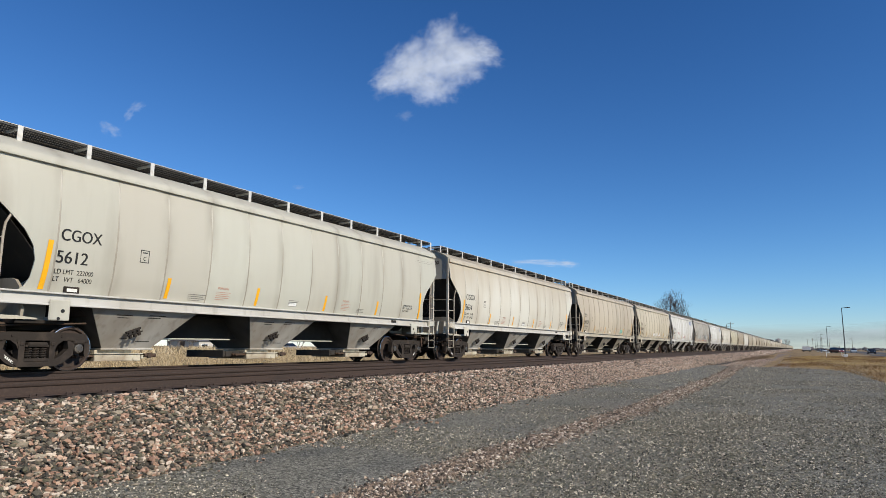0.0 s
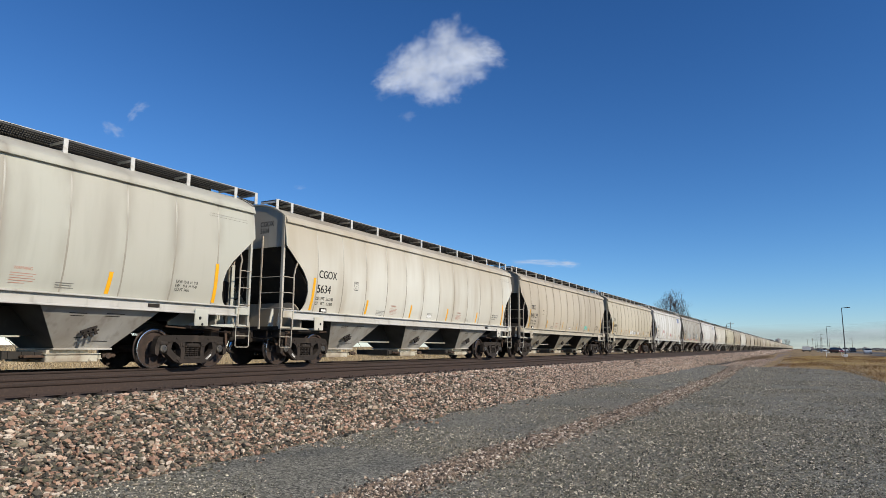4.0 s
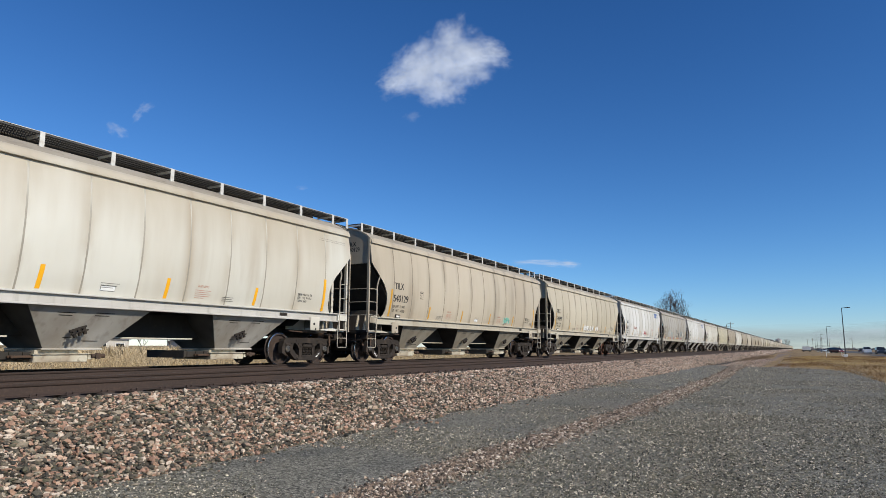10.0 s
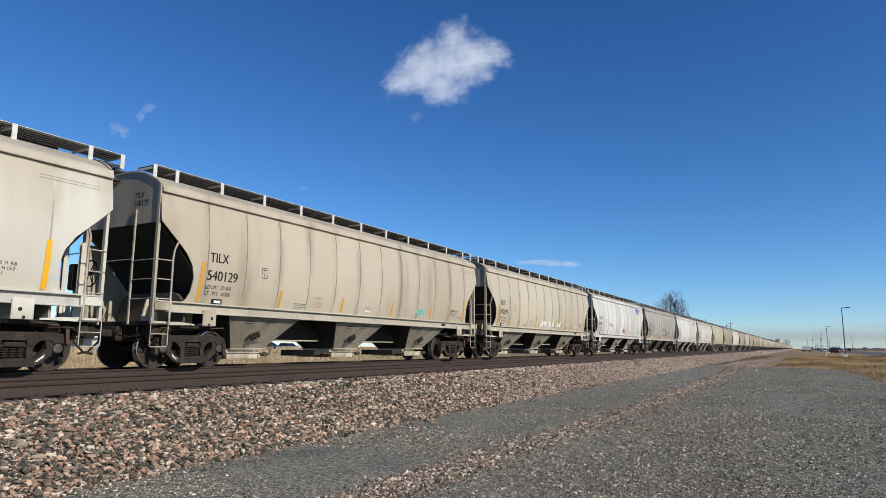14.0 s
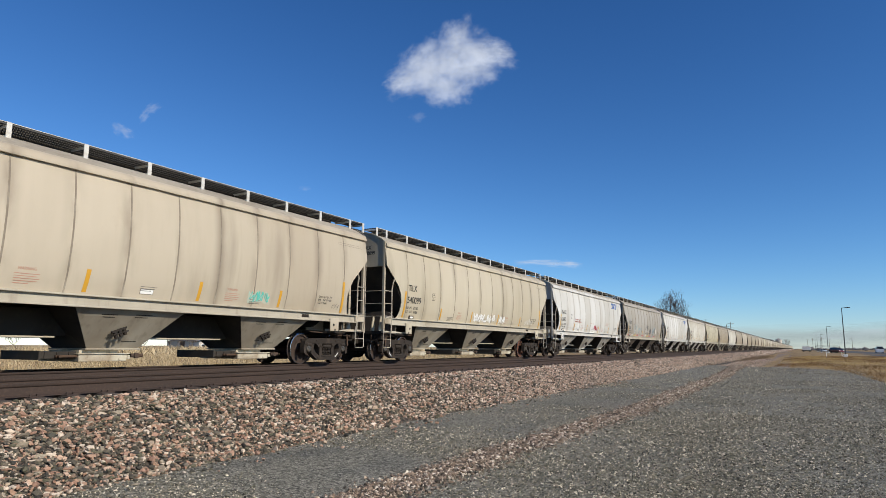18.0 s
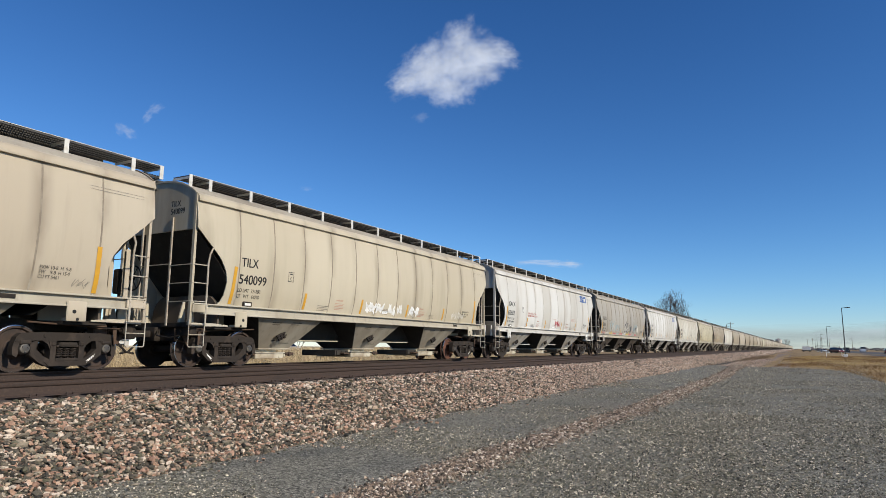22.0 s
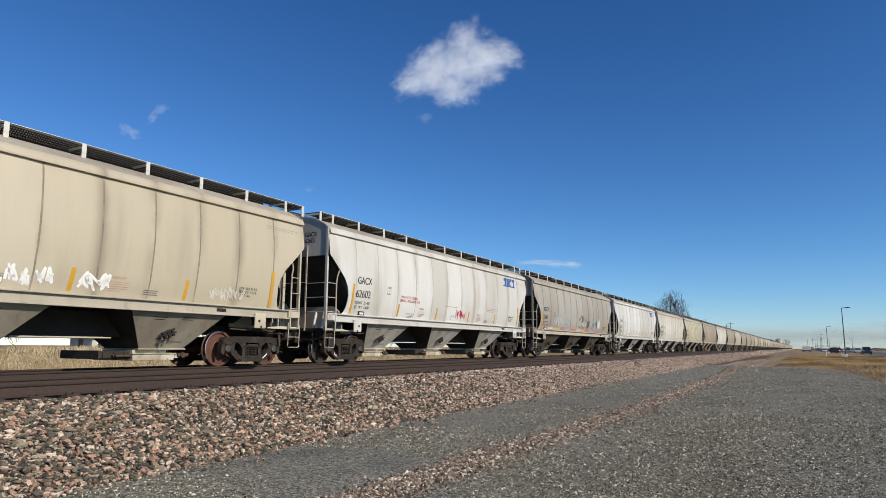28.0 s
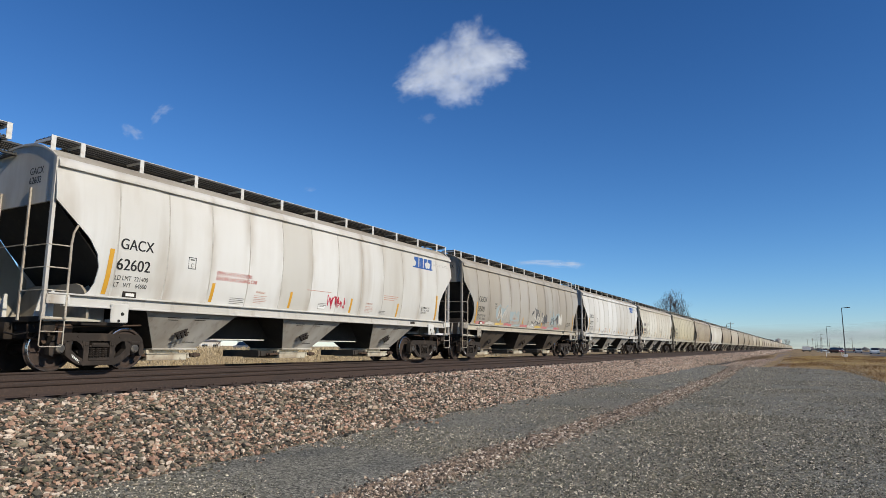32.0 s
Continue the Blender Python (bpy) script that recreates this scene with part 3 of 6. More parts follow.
def hopper_faces(b):
    """The two side plates of a bin, leaning in towards the outlet, and its bottom flange."""
    (w, l, z), (w2, l2, z2) = HOPPER
    for sx in (1, -1):
        b.add([(sx * (w - d), -l, z) for d in (0, 0.02)] + [(sx * (w - d), l, z) for d in (0, 0.02)] + [(sx * (w2 - d), l2, z2) for d in (0, 0.02)] + [(sx * (w2 - d), -l2, z2) for d in (0, 0.02)],
              [(0, 2, 4, 6), (1, 7, 5, 3), (0, 6, 7, 1), (2, 3, 5, 4), (6, 4, 5, 7), (0, 1, 3, 2)])
    b.box(-0.74, 0.74, -0.70, 0.70, 0.435, 0.475, None, 0.008)


def bin_stencil(b):
    """Rows of small stencilled marks on the leaning side plate of a bin, as bars."""
    (w, l, z), (w2, l2, z2) = HOPPER
    for y0, y1, k in ((-0.75, -0.35, 0.16), (-0.7, -0.4, 0.22), (0.1, 0.55, 0.14), (0.1, 0.45, 0.20), (-0.35, -0.15, 0.72), (0.12, 0.5, 0.80)):
        a, c = k, k + 0.016
        b.add([(w + (w2 - w) * q + 0.004, y, z + (z2 - z) * q - 0.004) for q, y in ((a, y0), (a, y1), (c, y1), (c, y0))], [(0, 1, 2, 3)])


def hopper_slopes(b):
    """The two slope sheets of a bin, fore and aft."""
    (w, l, z), (w2, l2, z2) = HOPPER
    for sy in (1, -1):
        b.add([(sx * (ww - 0.012), sy * (ll - d), zz) for d in (0.0, 0.03) for sx, ww, ll, zz in ((-1, w, l, z), (1, w, l, z), (1, w2, l2, z2), (-1, w2, l2, z2))],
              [(0, 1, 2, 3), (4, 7, 6, 5), (0, 4, 5, 1), (1, 5, 6, 2), (2, 6, 7, 3), (3, 7, 4, 0)])


def outlet_gate(b):
    """Sliding gate: a neck under the bin's flange and the frame in which the gate runs."""
    b.box(-0.60, 0.60, -0.48, 0.48, 0.35, 0.43)
    b.box(-0.80, 0.80, -0.60, 0.60, 0.17, 0.335, None, 0.015)
    b.box(-0.84, 0.84, -0.64, 0.64, 0.335, 0.355, None, 0.006)
    b.box(-0.82, 0.82, 0.60, 0.70, 0.22, 0.31, None, 0.01)


def gate_pan(b):
    """Open pan into which the gate slides, ribbed along its side."""
    b.box(-0.70, 0.70, -1.42, -0.60, 0.24, 0.40, None, 0.012)
    for k in range(3):
        y = -1.32 + 0.27 * k
        b.box(0.70, 0.725, y, y + 0.03, 0.25, 0.39)
    b.box(-0.76, 0.76, -1.46, -1.42, 0.22, 0.42, None, 0.008)


def gate_shaft(b):
    b.tube([(-0.85, 0.80, 0.30), (0.86, 0.80, 0.30)], 0.03, 8)
    b.tube([(0.80, 0.66, 0.30), (0.80, 0.95, 0.30)], 0.05, 10)
    b.turned([(0.82, 0.07), (0.90, 0.07)], (0, 0.80, 0.30), "x", 10)
    b.turned([(0.66, 0.05), (0.98, 0.05)], (0.83, 0, 0.30), "y", 10)


def gate_rack(b):
    """Rack bar on which the gate slides."""
    b.box(0.70, 0.78, -1.10, -0.58, 0.27, 0.32, None, 0.006)
    b.box(-0.78, -0.70, -1.10, -0.58, 0.27, 0.32, None, 0.006)
    b.tube([(-0.85, -1.05, 0.295), (0.86, -1.05, 0.295)], 0.032, 8)


def vibrator_bracket(b):
    """Small cluster of brackets on the face of a bin."""
    for i in range(3):
        b.box(-0.16 + 0.12 * i, -0.09 + 0.12 * i, -0.02, 0.05, -0.10, 0.06, None, 0.01)
    b.box(-0.20, 0.20, -0.02, 0.04, 0.04, 0.09, None, 0.01)
    b.tube([(-0.2, 0.05, -0.02), (0.2, 0.05, 0.0)], 0.018, 6)


def centre_sill(b):
    b.box(-0.33, 0.33, 0.1, 2.9, 0.86, 1.12, None, 0.01)
    b.box(-0.33, 0.33, CAR - 2.9, CAR - 0.1, 0.86, 1.12, None, 0.01)
    b.box(-0.30, 0.30, 2.9, CAR - 2.9, 0.74, 1.36, None, 0.01)


def sill_flange(b):
    b.box(-0.52, 0.52, -1.15, 1.15, 0.705, 0.740, None, 0.008)


def end_platform(b):
    b.box(-1.45, 1.45, 0.05, 0.20, 1.02, 1.14, None, 0.01)
    b.box(-1.40, 1.40, 0.9, 1.9, 0.98, 1.06, None, 0.01)
    b.box(-1.42, -0.33, 0.2, 0.5, 1.03, 1.06)
    b.box(0.33, 1.42, 0.2, 0.5, 1.03, 1.06)


def fin(b):
    """Small upright stiffener on the platform."""
    b.add([(-0.02, 0.22, 1.12), (0.02, 0.22, 1.12), (0.02, 0.44, 1.12), (-0.02, 0.44, 1.12), (-0.02, 0.36, 1.70), (0.02, 0.36, 1.70), (0.02, 0.42, 1.70), (-0.02, 0.42, 1.70)],
          [(3, 2, 1, 0), (4, 5, 6, 7), (0, 1, 5, 4), (1, 2, 6, 5), (2, 3, 7, 6), (3, 0, 4, 7)])


def end_sill(b):
    b.box(-1.32, 1.32, 0.14, 0.40, 0.80, 1.03, None, 0.02)
    b.box(-0.75, 0.75, 0.10, 0.50, 0.66, 0.84, None, 0.03)


def bolster_web(b):
    """Upright plate across the car with rounded shoulders."""
    o = [(-1.35, 1.06), (1.35, 1.06)] + [(1.35 - 0.5 * (1 - math.cos(a)), 1.30 + 0.62 * math.sin(a)) for a in (0, 0.4, 0.8, 1.2, 1.57)] + [(-1.35 + 0.5 * (1 - math.cos(a)), 1.30 + 0.62 * math.sin(a)) for a in (1.57, 1.2, 0.8, 0.4, 0)]
    n = len(o)
    b.add([(x, y, z) for y in (1.02, 1.08) for x, z in o], [tuple(range(n)), tuple(range(2 * n - 1, n - 1, -1))] + [(i, (i + 1) % n, n + (i + 1) % n, n + i) for i in range(n)])


def gusset(b):
    """Upright tapered plate between platform and slope sheet."""
    b.slab([(1.08, 1.08), (1.95, 1.08), (1.95, 1.75), (1.60, 2.00), (1.08, 1.62)], -0.02, 0.02)


def coupler(b):
    b.box(-0.11, 0.11, -0.62, 0.30, 0.76, 0.93, None, 0.03)
    b.box(-0.17, 0.13, -0.74, -0.50, 0.70, 0.98, None, 0.04)
    b.box(-0.28, 0.28, -0.08, 0.10, 0.66, 1.02, None, 0.02)
    b.tube([(0.30, 0.0, 0.95), (0.55, -0.22, 0.80), (1.05, -0.22, 0.74), (1.28, -0.12, 0.80)], 0.018, 6)
    b.tube([(-0.22, -0.10, 0.72), (-0.3, -0.40, 0.38), (-0.2, -0.69, 0.34)], 0.028, 8)


def corner_post(b):
    b.box(1.40, 1.50, -0.012, 0.06, 1.06, 4.54, None, 0.006)


def inner_post(b):
    b.box(-0.03, 0.03, -0.03, 0.012, 1.06, 3.95, None, 0.006)


def ladder_rail(b):
    b.tube([(1.60, 0.54, 3.14), (1.585, 0.45, 2.93), (1.54, 0.45, 2.70), (1.54, 0.45, 1.08)], 0.026, 8)


def rung(b):
    b.tube([(1.50, 0.0, 0), (1.53, 0.45, 0)], 0.014, 6)


def end_rung(b):
    b.tube([(0.58, -0.01, 0), (1.46, -0.01, 0)], 0.014, 6)


def handhold(b):
    b.tube([(-0.60, -0.03, 2.68), (0.60, -0.03, 2.68)], 0.014, 6)


def stirrup(b):
    b.tube([(1.50, -0.02, 1.20), (1.50, -0.02, 0.54), (1.50, 0.01, 0.51), (1.50, 0.44, 0.51), (1.50, 0.47, 0.54), (1.50, 0.47, 1.25)], 0.013, 6)
    b.tube([(1.50, -0.02, 0.82), (1.50, 0.47, 0.82)], 0.014, 6)
    b.tube([(1.50, 0.0, 1.08), (1.50, 0.50, 1.08)], 0.014, 6)


def jacking_plate(b):
    b.box(1.52, 1.56, 1.47, 1.91, 1.05, 1.48, None, 0.02)
    b.box(1.30, 1.52, 1.50, 1.87, 1.05, 1.12)


def jack_hole(b):
    b.turned([(1.558, 0.042), (1.566, 0.042)], (0, 1.75, 1.25), "x", 14)
    b.turned([(1.558, 0.034), (1.566, 0.034)], (0, 1.67, 1.09), "x", 12)


def brake_wheel(b):
    r, n = 0.30, 28
    b.tube([(r * math.cos(2 * math.pi * k / n), 0, r * math.sin(2 * math.pi * k / n)) for k in range(n + 1)], 0.018, 6, False)
    for k in range(6):
        a = 2 * math.pi * k / 6
        b.tube([(0, 0.02, 0), (r * math.cos(a), 0, r * math.sin(a))], 0.012, 6)
    b.turned([(-0.03, 0.05), (0.22, 0.05)], (0, 0, 0), "y", 12)


def brake_housing(b):
    b.box(-0.12, 0.12, 0.04, 0.22, -0.30, 0.30, None, 0.04)
    b.tube([(-0.2, 0.0, 0.10), (0.0, 0.10, 0.10)], 0.03, 8)
    b.box(-0.03, 0.03, 0.06, 0.12, -1.0, -0.1, None, 0.01)


def air_tank(b):
    b.turned([(-0.55, 0.10), (-0.50, 0.20), (-0.42, 0.23), (0.42, 0.23), (0.50, 0.20), (0.55, 0.10)], (0, 0, 0), "x", 16)


# truck, about its centre at rail height
def wheelset(b):
    for sx in (-1, 1):
        p = [(0.62, 0.03), (0.62, 0.15), (0.66, 0.17), (0.67, 0.38), (0.655, 0.41), (0.655, 0.482), (0.685, 0.485), (0.70, 0.462), (0.79, 0.455), (0.792, 0.40), (0.74, 0.375), (0.735, 0.20), (0.78, 0.16), (0.80, 0.10), (0.80, 0.03)]
        b.turned([(sx * a, r) for a, r in p], (0, 0, 0), "x", 32)
    b.turned([(-0.66, 0.085), (0.66, 0.085)], (0, 0, 0), "x", 14)
    b.v = [(x, y * WHEEL_R / 0.457, z * WHEEL_R / 0.457) for x, y, z in b.v]


def wheel_rim(b):
    """The bright worn edge of a wheel."""
    n = 32
    v = [(a, r * math.cos(2 * math.pi * k / n), r * math.sin(2 * math.pi * k / n)) for a, r in ((0.700, 0.4655), (0.74, 0.4630), (0.789, 0.4580), (0.7935, 0.440)) for k in range(n)]
    b.add(v, [(j * n + k, j * n + (k + 1) % n, j * n + n + (k + 1) % n, j * n + n + k) for j in range(3) for k in range(n)])
    b.v = [(x, y * WHEEL_R / 0.457, z * WHEEL_R / 0.457) for x, y, z in b.v]


def side_frame(b):
    """Cast frame over two bearings: deep top chord, dropped bottom chord, two openings and a spring nest."""
    x0, x1 = 0.97, 1.15
    b.slab([(-1.10, 0.60), (-1.07, 0.71), (-0.98, 0.785), (-0.55, 0.81), (0.55, 0.81), (0.98, 0.785), (1.07, 0.71), (1.10, 0.60), (0.80, 0.585), (0.66, 0.635), (-0.66, 0.635), (-0.80, 0.585)], x0, x1)
    for s in (-1, 1):
        # jaws round the bearing
        b.slab([(s * y, z) for y, z in [(1.10, 0.62), (1.13, 0.50), (1.12, 0.34), (1.04, 0.29), (1.01, 0.36), (1.02, 0.46), (1.00, 0.60)]], x0, x1)
        b.slab([(s * y, z) for y, z in [(0.62, 0.65), (0.80, 0.62), (0.775, 0.46), (0.76, 0.32), (0.66, 0.24), (0.62, 0.32), (0.66, 0.46)]], x0, x1)
        # diagonal down to the bottom chord
        b.slab([(s * y, z) for y, z in [(0.27, 0.10), (0.42, 0.10), (0.56, 0.16), (0.78, 0.33), (0.77, 0.46), (0.66, 0.46), (0.50, 0.31), (0.37, 0.24), (0.27, 0.25)]], x0 + 0.005, x1 - 0.005)
        # column beside the springs
        b.slab([(s * y, z) for y, z in [(0.25, 0.65), (0.42, 0.65), (0.37, 0.50), (0.37, 0.20), (0.25, 0.20)]], x0 - 0.005, x1 + 0.008)
        b.slab([(s * y, z) for y, z in [(0.33, 0.65), (0.56, 0.65), (0.42, 0.55), (0.36, 0.42)]], x0 + 0.004, x1 - 0.006)
        b.box(x0 - 0.04, x1 + 0.03, s * 0.889 - 0.13, s * 0.889 + 0.13, 0.555, 0.645, None, 0.03)
        b.box(1.0, 1.18, s * 0.31 - 0.05, s * 0.31 + 0.05, 0.52, 0.61, None, 0.02)
        b.turned([(x1, 0.035), (x1 + 0.015, 0.03)], (0, s * 0.50, 0.73), "x", 10)
    b.slab([(-0.48, 0.20), (-0.38, 0.095), (0.38, 0.095), (0.48, 0.20)], x0 - 0.02, x1 + 0.01)
    b.box(x0 - 0.1, x1 + 0.02, -0.25, 0.25, 0.20, 0.265, None, 0.01)
    b.box(x0 - 0.05, x1 + 0.01, -0.24, 0.24, 0.50, 0.545, None, 0.01)


def frame_stencil(b):
    """Slanted row of white stencil bars on a side frame."""
    for k in range(8):
        y, z = 0.45 + 0.036 * k, 0.155 + 0.028 * k
        b.add([(1.1485, y, z), (1.1485, y + 0.022, z + 0.018), (1.1485, y + 0.004, z + 0.062), (1.1485, y - 0.018, z + 0.044)], [(0, 1, 2, 3)])


def frame_stencil_front(b):
    frame_stencil(b)
    b.v = [(x, -y, z) for x, y, z in b.v]


def brake_rigging(b):
    """Levers, pipes and a valve under the end of a car."""
    b.box(0.75, 1.05, 0.62, 0.95, 0.78, 1.00, None, 0.03)
    b.box(0.55, 1.25, 0.40, 0.46, 0.86, 0.94, None, 0.01)
    b.tube([(1.30, 0.15, 1.0), (1.25, 0.5, 0.92), (1.20, 1.1, 0.95), (1.2, 2.5, 1.02)], 0.02, 6)
    b.tube([(0.9, 0.05, 0.98), (0.85, 0.1, 0.7), (0.8, 0.5, 0.62), (0.75, 1.2, 0.66)], 0.022, 6)
    b.slab([(0.1, 0.95), (0.24, 0.95), (0.40, 0.60), (0.34, 0.55)], 1.0, 1.03)
    b.slab([(0.52, 0.98), (0.62, 0.98), (0.56, 0.56), (0.50, 0.56)], 1.2, 1.23)


def brake_post(b):
    """Channel-shaped upright between platform and slope sheet."""
    b.box(-0.05, 0.05, -0.012, 0.0, 0, 1.78, None, 0.004)
    for x in (-0.05, 0.038):
        b.box(x, x + 0.012, 0.0, 0.10, 0, 1.78)


def sill_plate(b):
    """Short end plate on the side sill, with its rivets."""
    b.box(1.475, 1.545, 0.03, 0.52, 1.40, 1.598, None, 0.01)
    for y in (0.10, 0.42):
        for z in (1.45, 1.55):
            b.turned([(1.545, 0.012), (1.556, 0.008)], (0, y, z), "x", 6)


def end_brace(b):
    """Tapered plate along the edge of the end platform."""
    b.slab([(0.06, 1.04), (0.06, 1.13), (0.85, 1.13), (1.30, 1.09), (1.30, 1.06)], 1.42, 1.46)


def bay_shield(b):
    """Added plate that closes the far side of an end bay, hiding the sky."""
    b.slab([(0.06, 1.06), (1.2, 1.06), (1.15, 2.1), (0.70, 2.70), (0.30, 3.20), (0.06, 3.2)], -1.42, -1.39)


def brake_pipe(b):
    b.tube([(-0.55, -0.05, 1.9), (-0.5, -0.02, 1.2), (-0.45, 0.3, 1.05)], 0.018, 6)
    b.tube([(0.2, 0.0, 1.9), (0.2, 0.02, 1.1), (0.5, 0.3, 0.98)], 0.014, 6)


def spring(b):
    pts = []
    for k in range(45):
        a = 2 * math.pi * k / 9
        pts.append((0.062 * math.cos(a), 0.062 * math.sin(a), 0.23 * k / 44))
    b.tube(pts, 0.014, 5)


def bolster(b):
    b.box(-1.20, 1.20, -0.20, 0.20, 0.50, 0.60, None, 0.03)
    b.box(-0.9, 0.9, -0.22, 0.22, 0.58, 0.76, None, 0.04)
    b.turned([(0.76, 0.20), (0.90, 0.20)], (0, 0, 0), "z", 16)
    for s in (-1, 1):
        b.tube([(-0.95, s * 0.36, 0.40), (0, s * 0.33, 0.42), (0.95, s * 0.36, 0.40)], 0.05, 6)


def bearing(b):
    b.turned([(0.93, 0.115), (1.05, 0.12), (1.12, 0.115), (1.165, 0.095), (1.175, 0.06)], (0, 0, 0), "x", 18)
    for k in range(3):
        a = 2 * math.pi * k / 3 + 0.5
        b.turned([(1.17, 0.018), (1.19, 0.018)], (0, 0.06 * math.cos(a), 0.06 * math.sin(a)), "x", 6)


TURNING = []
TRUCKS = (1.53, 16.02)
WHEEL_R, AXLE_Z = 0.494, 0.466


def truck(car, y, detail, wheel="wheel"):
    t = part("truck", shape("bolster", bolster, 40), "under", car, "black cast-steel railway truck", pose(0, y, 0))
    for sx in (1, -1) if detail > 0 else (1,):
        part("side_frame", shape("side_frame", side_frame, 30), "black", t, "", pose(0, 0, 0, 0, 0, 0 if sx > 0 else 180))
        if detail > 1:
            if sx > 0:
                tagged(part("stencil", shape("frame_stencil" if y > 8 else "frame_stencil_front", frame_stencil if y > 8 else frame_stencil_front), "bone", t, "white stencil bars"), kind="stuff")
            for yy in (-0.15, 0, 0.15):
                for xx in (1.0, 1.09) if sx > 0 else (1.06,):
                    part("spring", shape("spring", spring, 60), "black", t, "", pose(sx * xx, yy, 0.27))
        if detail > 0:
            for yy in (-0.889, 0.889):
                part("bearing", shape("bearing", bearing, 40), "bearing", t, "", pose(0, yy, AXLE_Z, 0, 0, 0 if sx > 0 else 180))
    for yy in (-0.889, 0.889):
        w = part("wheelset", shape("wheelset", wheelset, 40), wheel, t, "rust-brown steel wheels on an axle", pose(0, yy, AXLE_Z))
        if detail > 1:
            for turn in (0, 180):
                part("tread", shape("wheel_rim", wheel_rim, 60), "tread", t, "bright worn tread", pose(0, yy, AXLE_Z, 0, 0, turn))
            TURNING.append((w, yy))
    return t


def lettering(key, text, size, squeeze=0.85):
    """Letters as a mesh that follows the curve of a car's side: x along, z up, about its lower left corner."""
    c = bpy.data.curves.new(key, "FONT")
    c.body, c.size, c.space_line = text, size / 0.72, 0.95
    ob = bpy.data.objects.new(key, c)
    me = bpy.data.meshes.new_from_object(ob)
    bpy.data.objects.remove(ob)
    data = [(v.co.x * squeeze, v.co.y) for v in me.vertices], [tuple(p.vertices) for p in me.polygons]
    bpy.data.meshes.remove(me)
    # heavy strokes: the letters twice, a hair apart
    k, w = len(data[0]), (0.045 if size > 0.12 else 0.012) * size
    return data[0] + [(a + w, b) for a, b in data[0]], data[1] + [tuple(i + k for i in f) for f in data[1]]


def on_side(name, data, mat, car, s, z, label="", lift=0.007):
    """Puts flat (along, up) shapes on the side sheet."""
    pts, faces = data
    me = bpy.data.meshes.new(name)
    me.from_pydata([(half_width(z + b) + lift + 0.002 * (2 * i >= len(pts)), s + a, z + b) for i, (a, b) in enumerate(pts)], [], faces)
    me.materials.append(None)
    ob = part(name, me, mat, car, label)
    return tagged(ob, kind="stuff") if name in ("lettering", "small_print") else ob


def strip(w, h, lean=0.0, n=5):
    pts = [(sx * w / 2 + lean * i / n, h * i / n) for i in range(n + 1) for sx in (-1, 1)]
    return pts, [(2 * i, 2 * i + 1, 2 * i + 3, 2 * i + 2) for i in range(n)]


def bars(widths, h, gap):
    pts, faces = [], []
    for i, w in enumerate(widths):
        k, z = len(pts), -i * (h + gap)
        pts += [(0, z), (w, z), (w, z + h), (0, z + h)]
        faces.append((k, k + 1, k + 2, k + 3))
    return pts, faces


def frame_box(w, h, t):
    pts = [(0, 0), (w, 0), (w, h), (0, h), (t, t), (w - t, t), (w - t, h - t), (t, h - t)]
    return pts, [(0, 1, 5, 4), (1, 2, 6, 5), (2, 3, 7, 6), (3, 0, 4, 7)]


def scribble(seed, letters, w, h, t):
    """Sprayed strokes, loops, hooks and zigzags, that spell nothing."""
    r = random.Random(seed)
    pts, faces = [], []

    def stroke(line):
        k = len(pts)
        for i, q in enumerate(line):
            d = Vector(line[min(i + 1, len(line) - 1)]) - Vector(line[max(i - 1, 0)])
            o = Vector((-d.y, d.x)).normalized() * t / 2 if d.length else Vector((0, t / 2))
            pts.extend([(q[0] + o.x, q[1] + o.y), (q[0] - o.x, q[1] - o.y)])
        faces.extend([(k + 2 * i, k + 2 * i + 1, k + 2 * i + 3, k + 2 * i + 2) for i in range(len(line) - 1)])

    for i in range(letters):
        # each a loose loop through a few random points of its cell
        knots = [Vector((i * w + r.uniform(-0.15, 1.15) * w, (r.uniform(0.55, 1.0) if k % 2 else r.uniform(0.0, 0.4)) * h)) for k in range(r.choice((4, 5, 6)))]
        line = []
        for k in range(len(knots) - 1):
            p0, p1, p2, p3 = knots[max(k - 1, 0)], knots[k], knots[k + 1], knots[min(k + 2, len(knots) - 1)]
            for q in range(6):
                u = q / 6
                line.append(tuple(0.5 * (2 * p1 + (p2 - p0) * u + (2 * p0 - 5 * p1 + 4 * p2 - p3) * u * u + (3 * p1 - p0 - 3 * p2 + p3) * u ** 3)))
        stroke(line)
    return pts, faces


MIRROR = Matrix.Translation((0, CAR, 0)) @ Matrix.Rotation(math.pi, 4, "Z")  # a car end turned to the other end


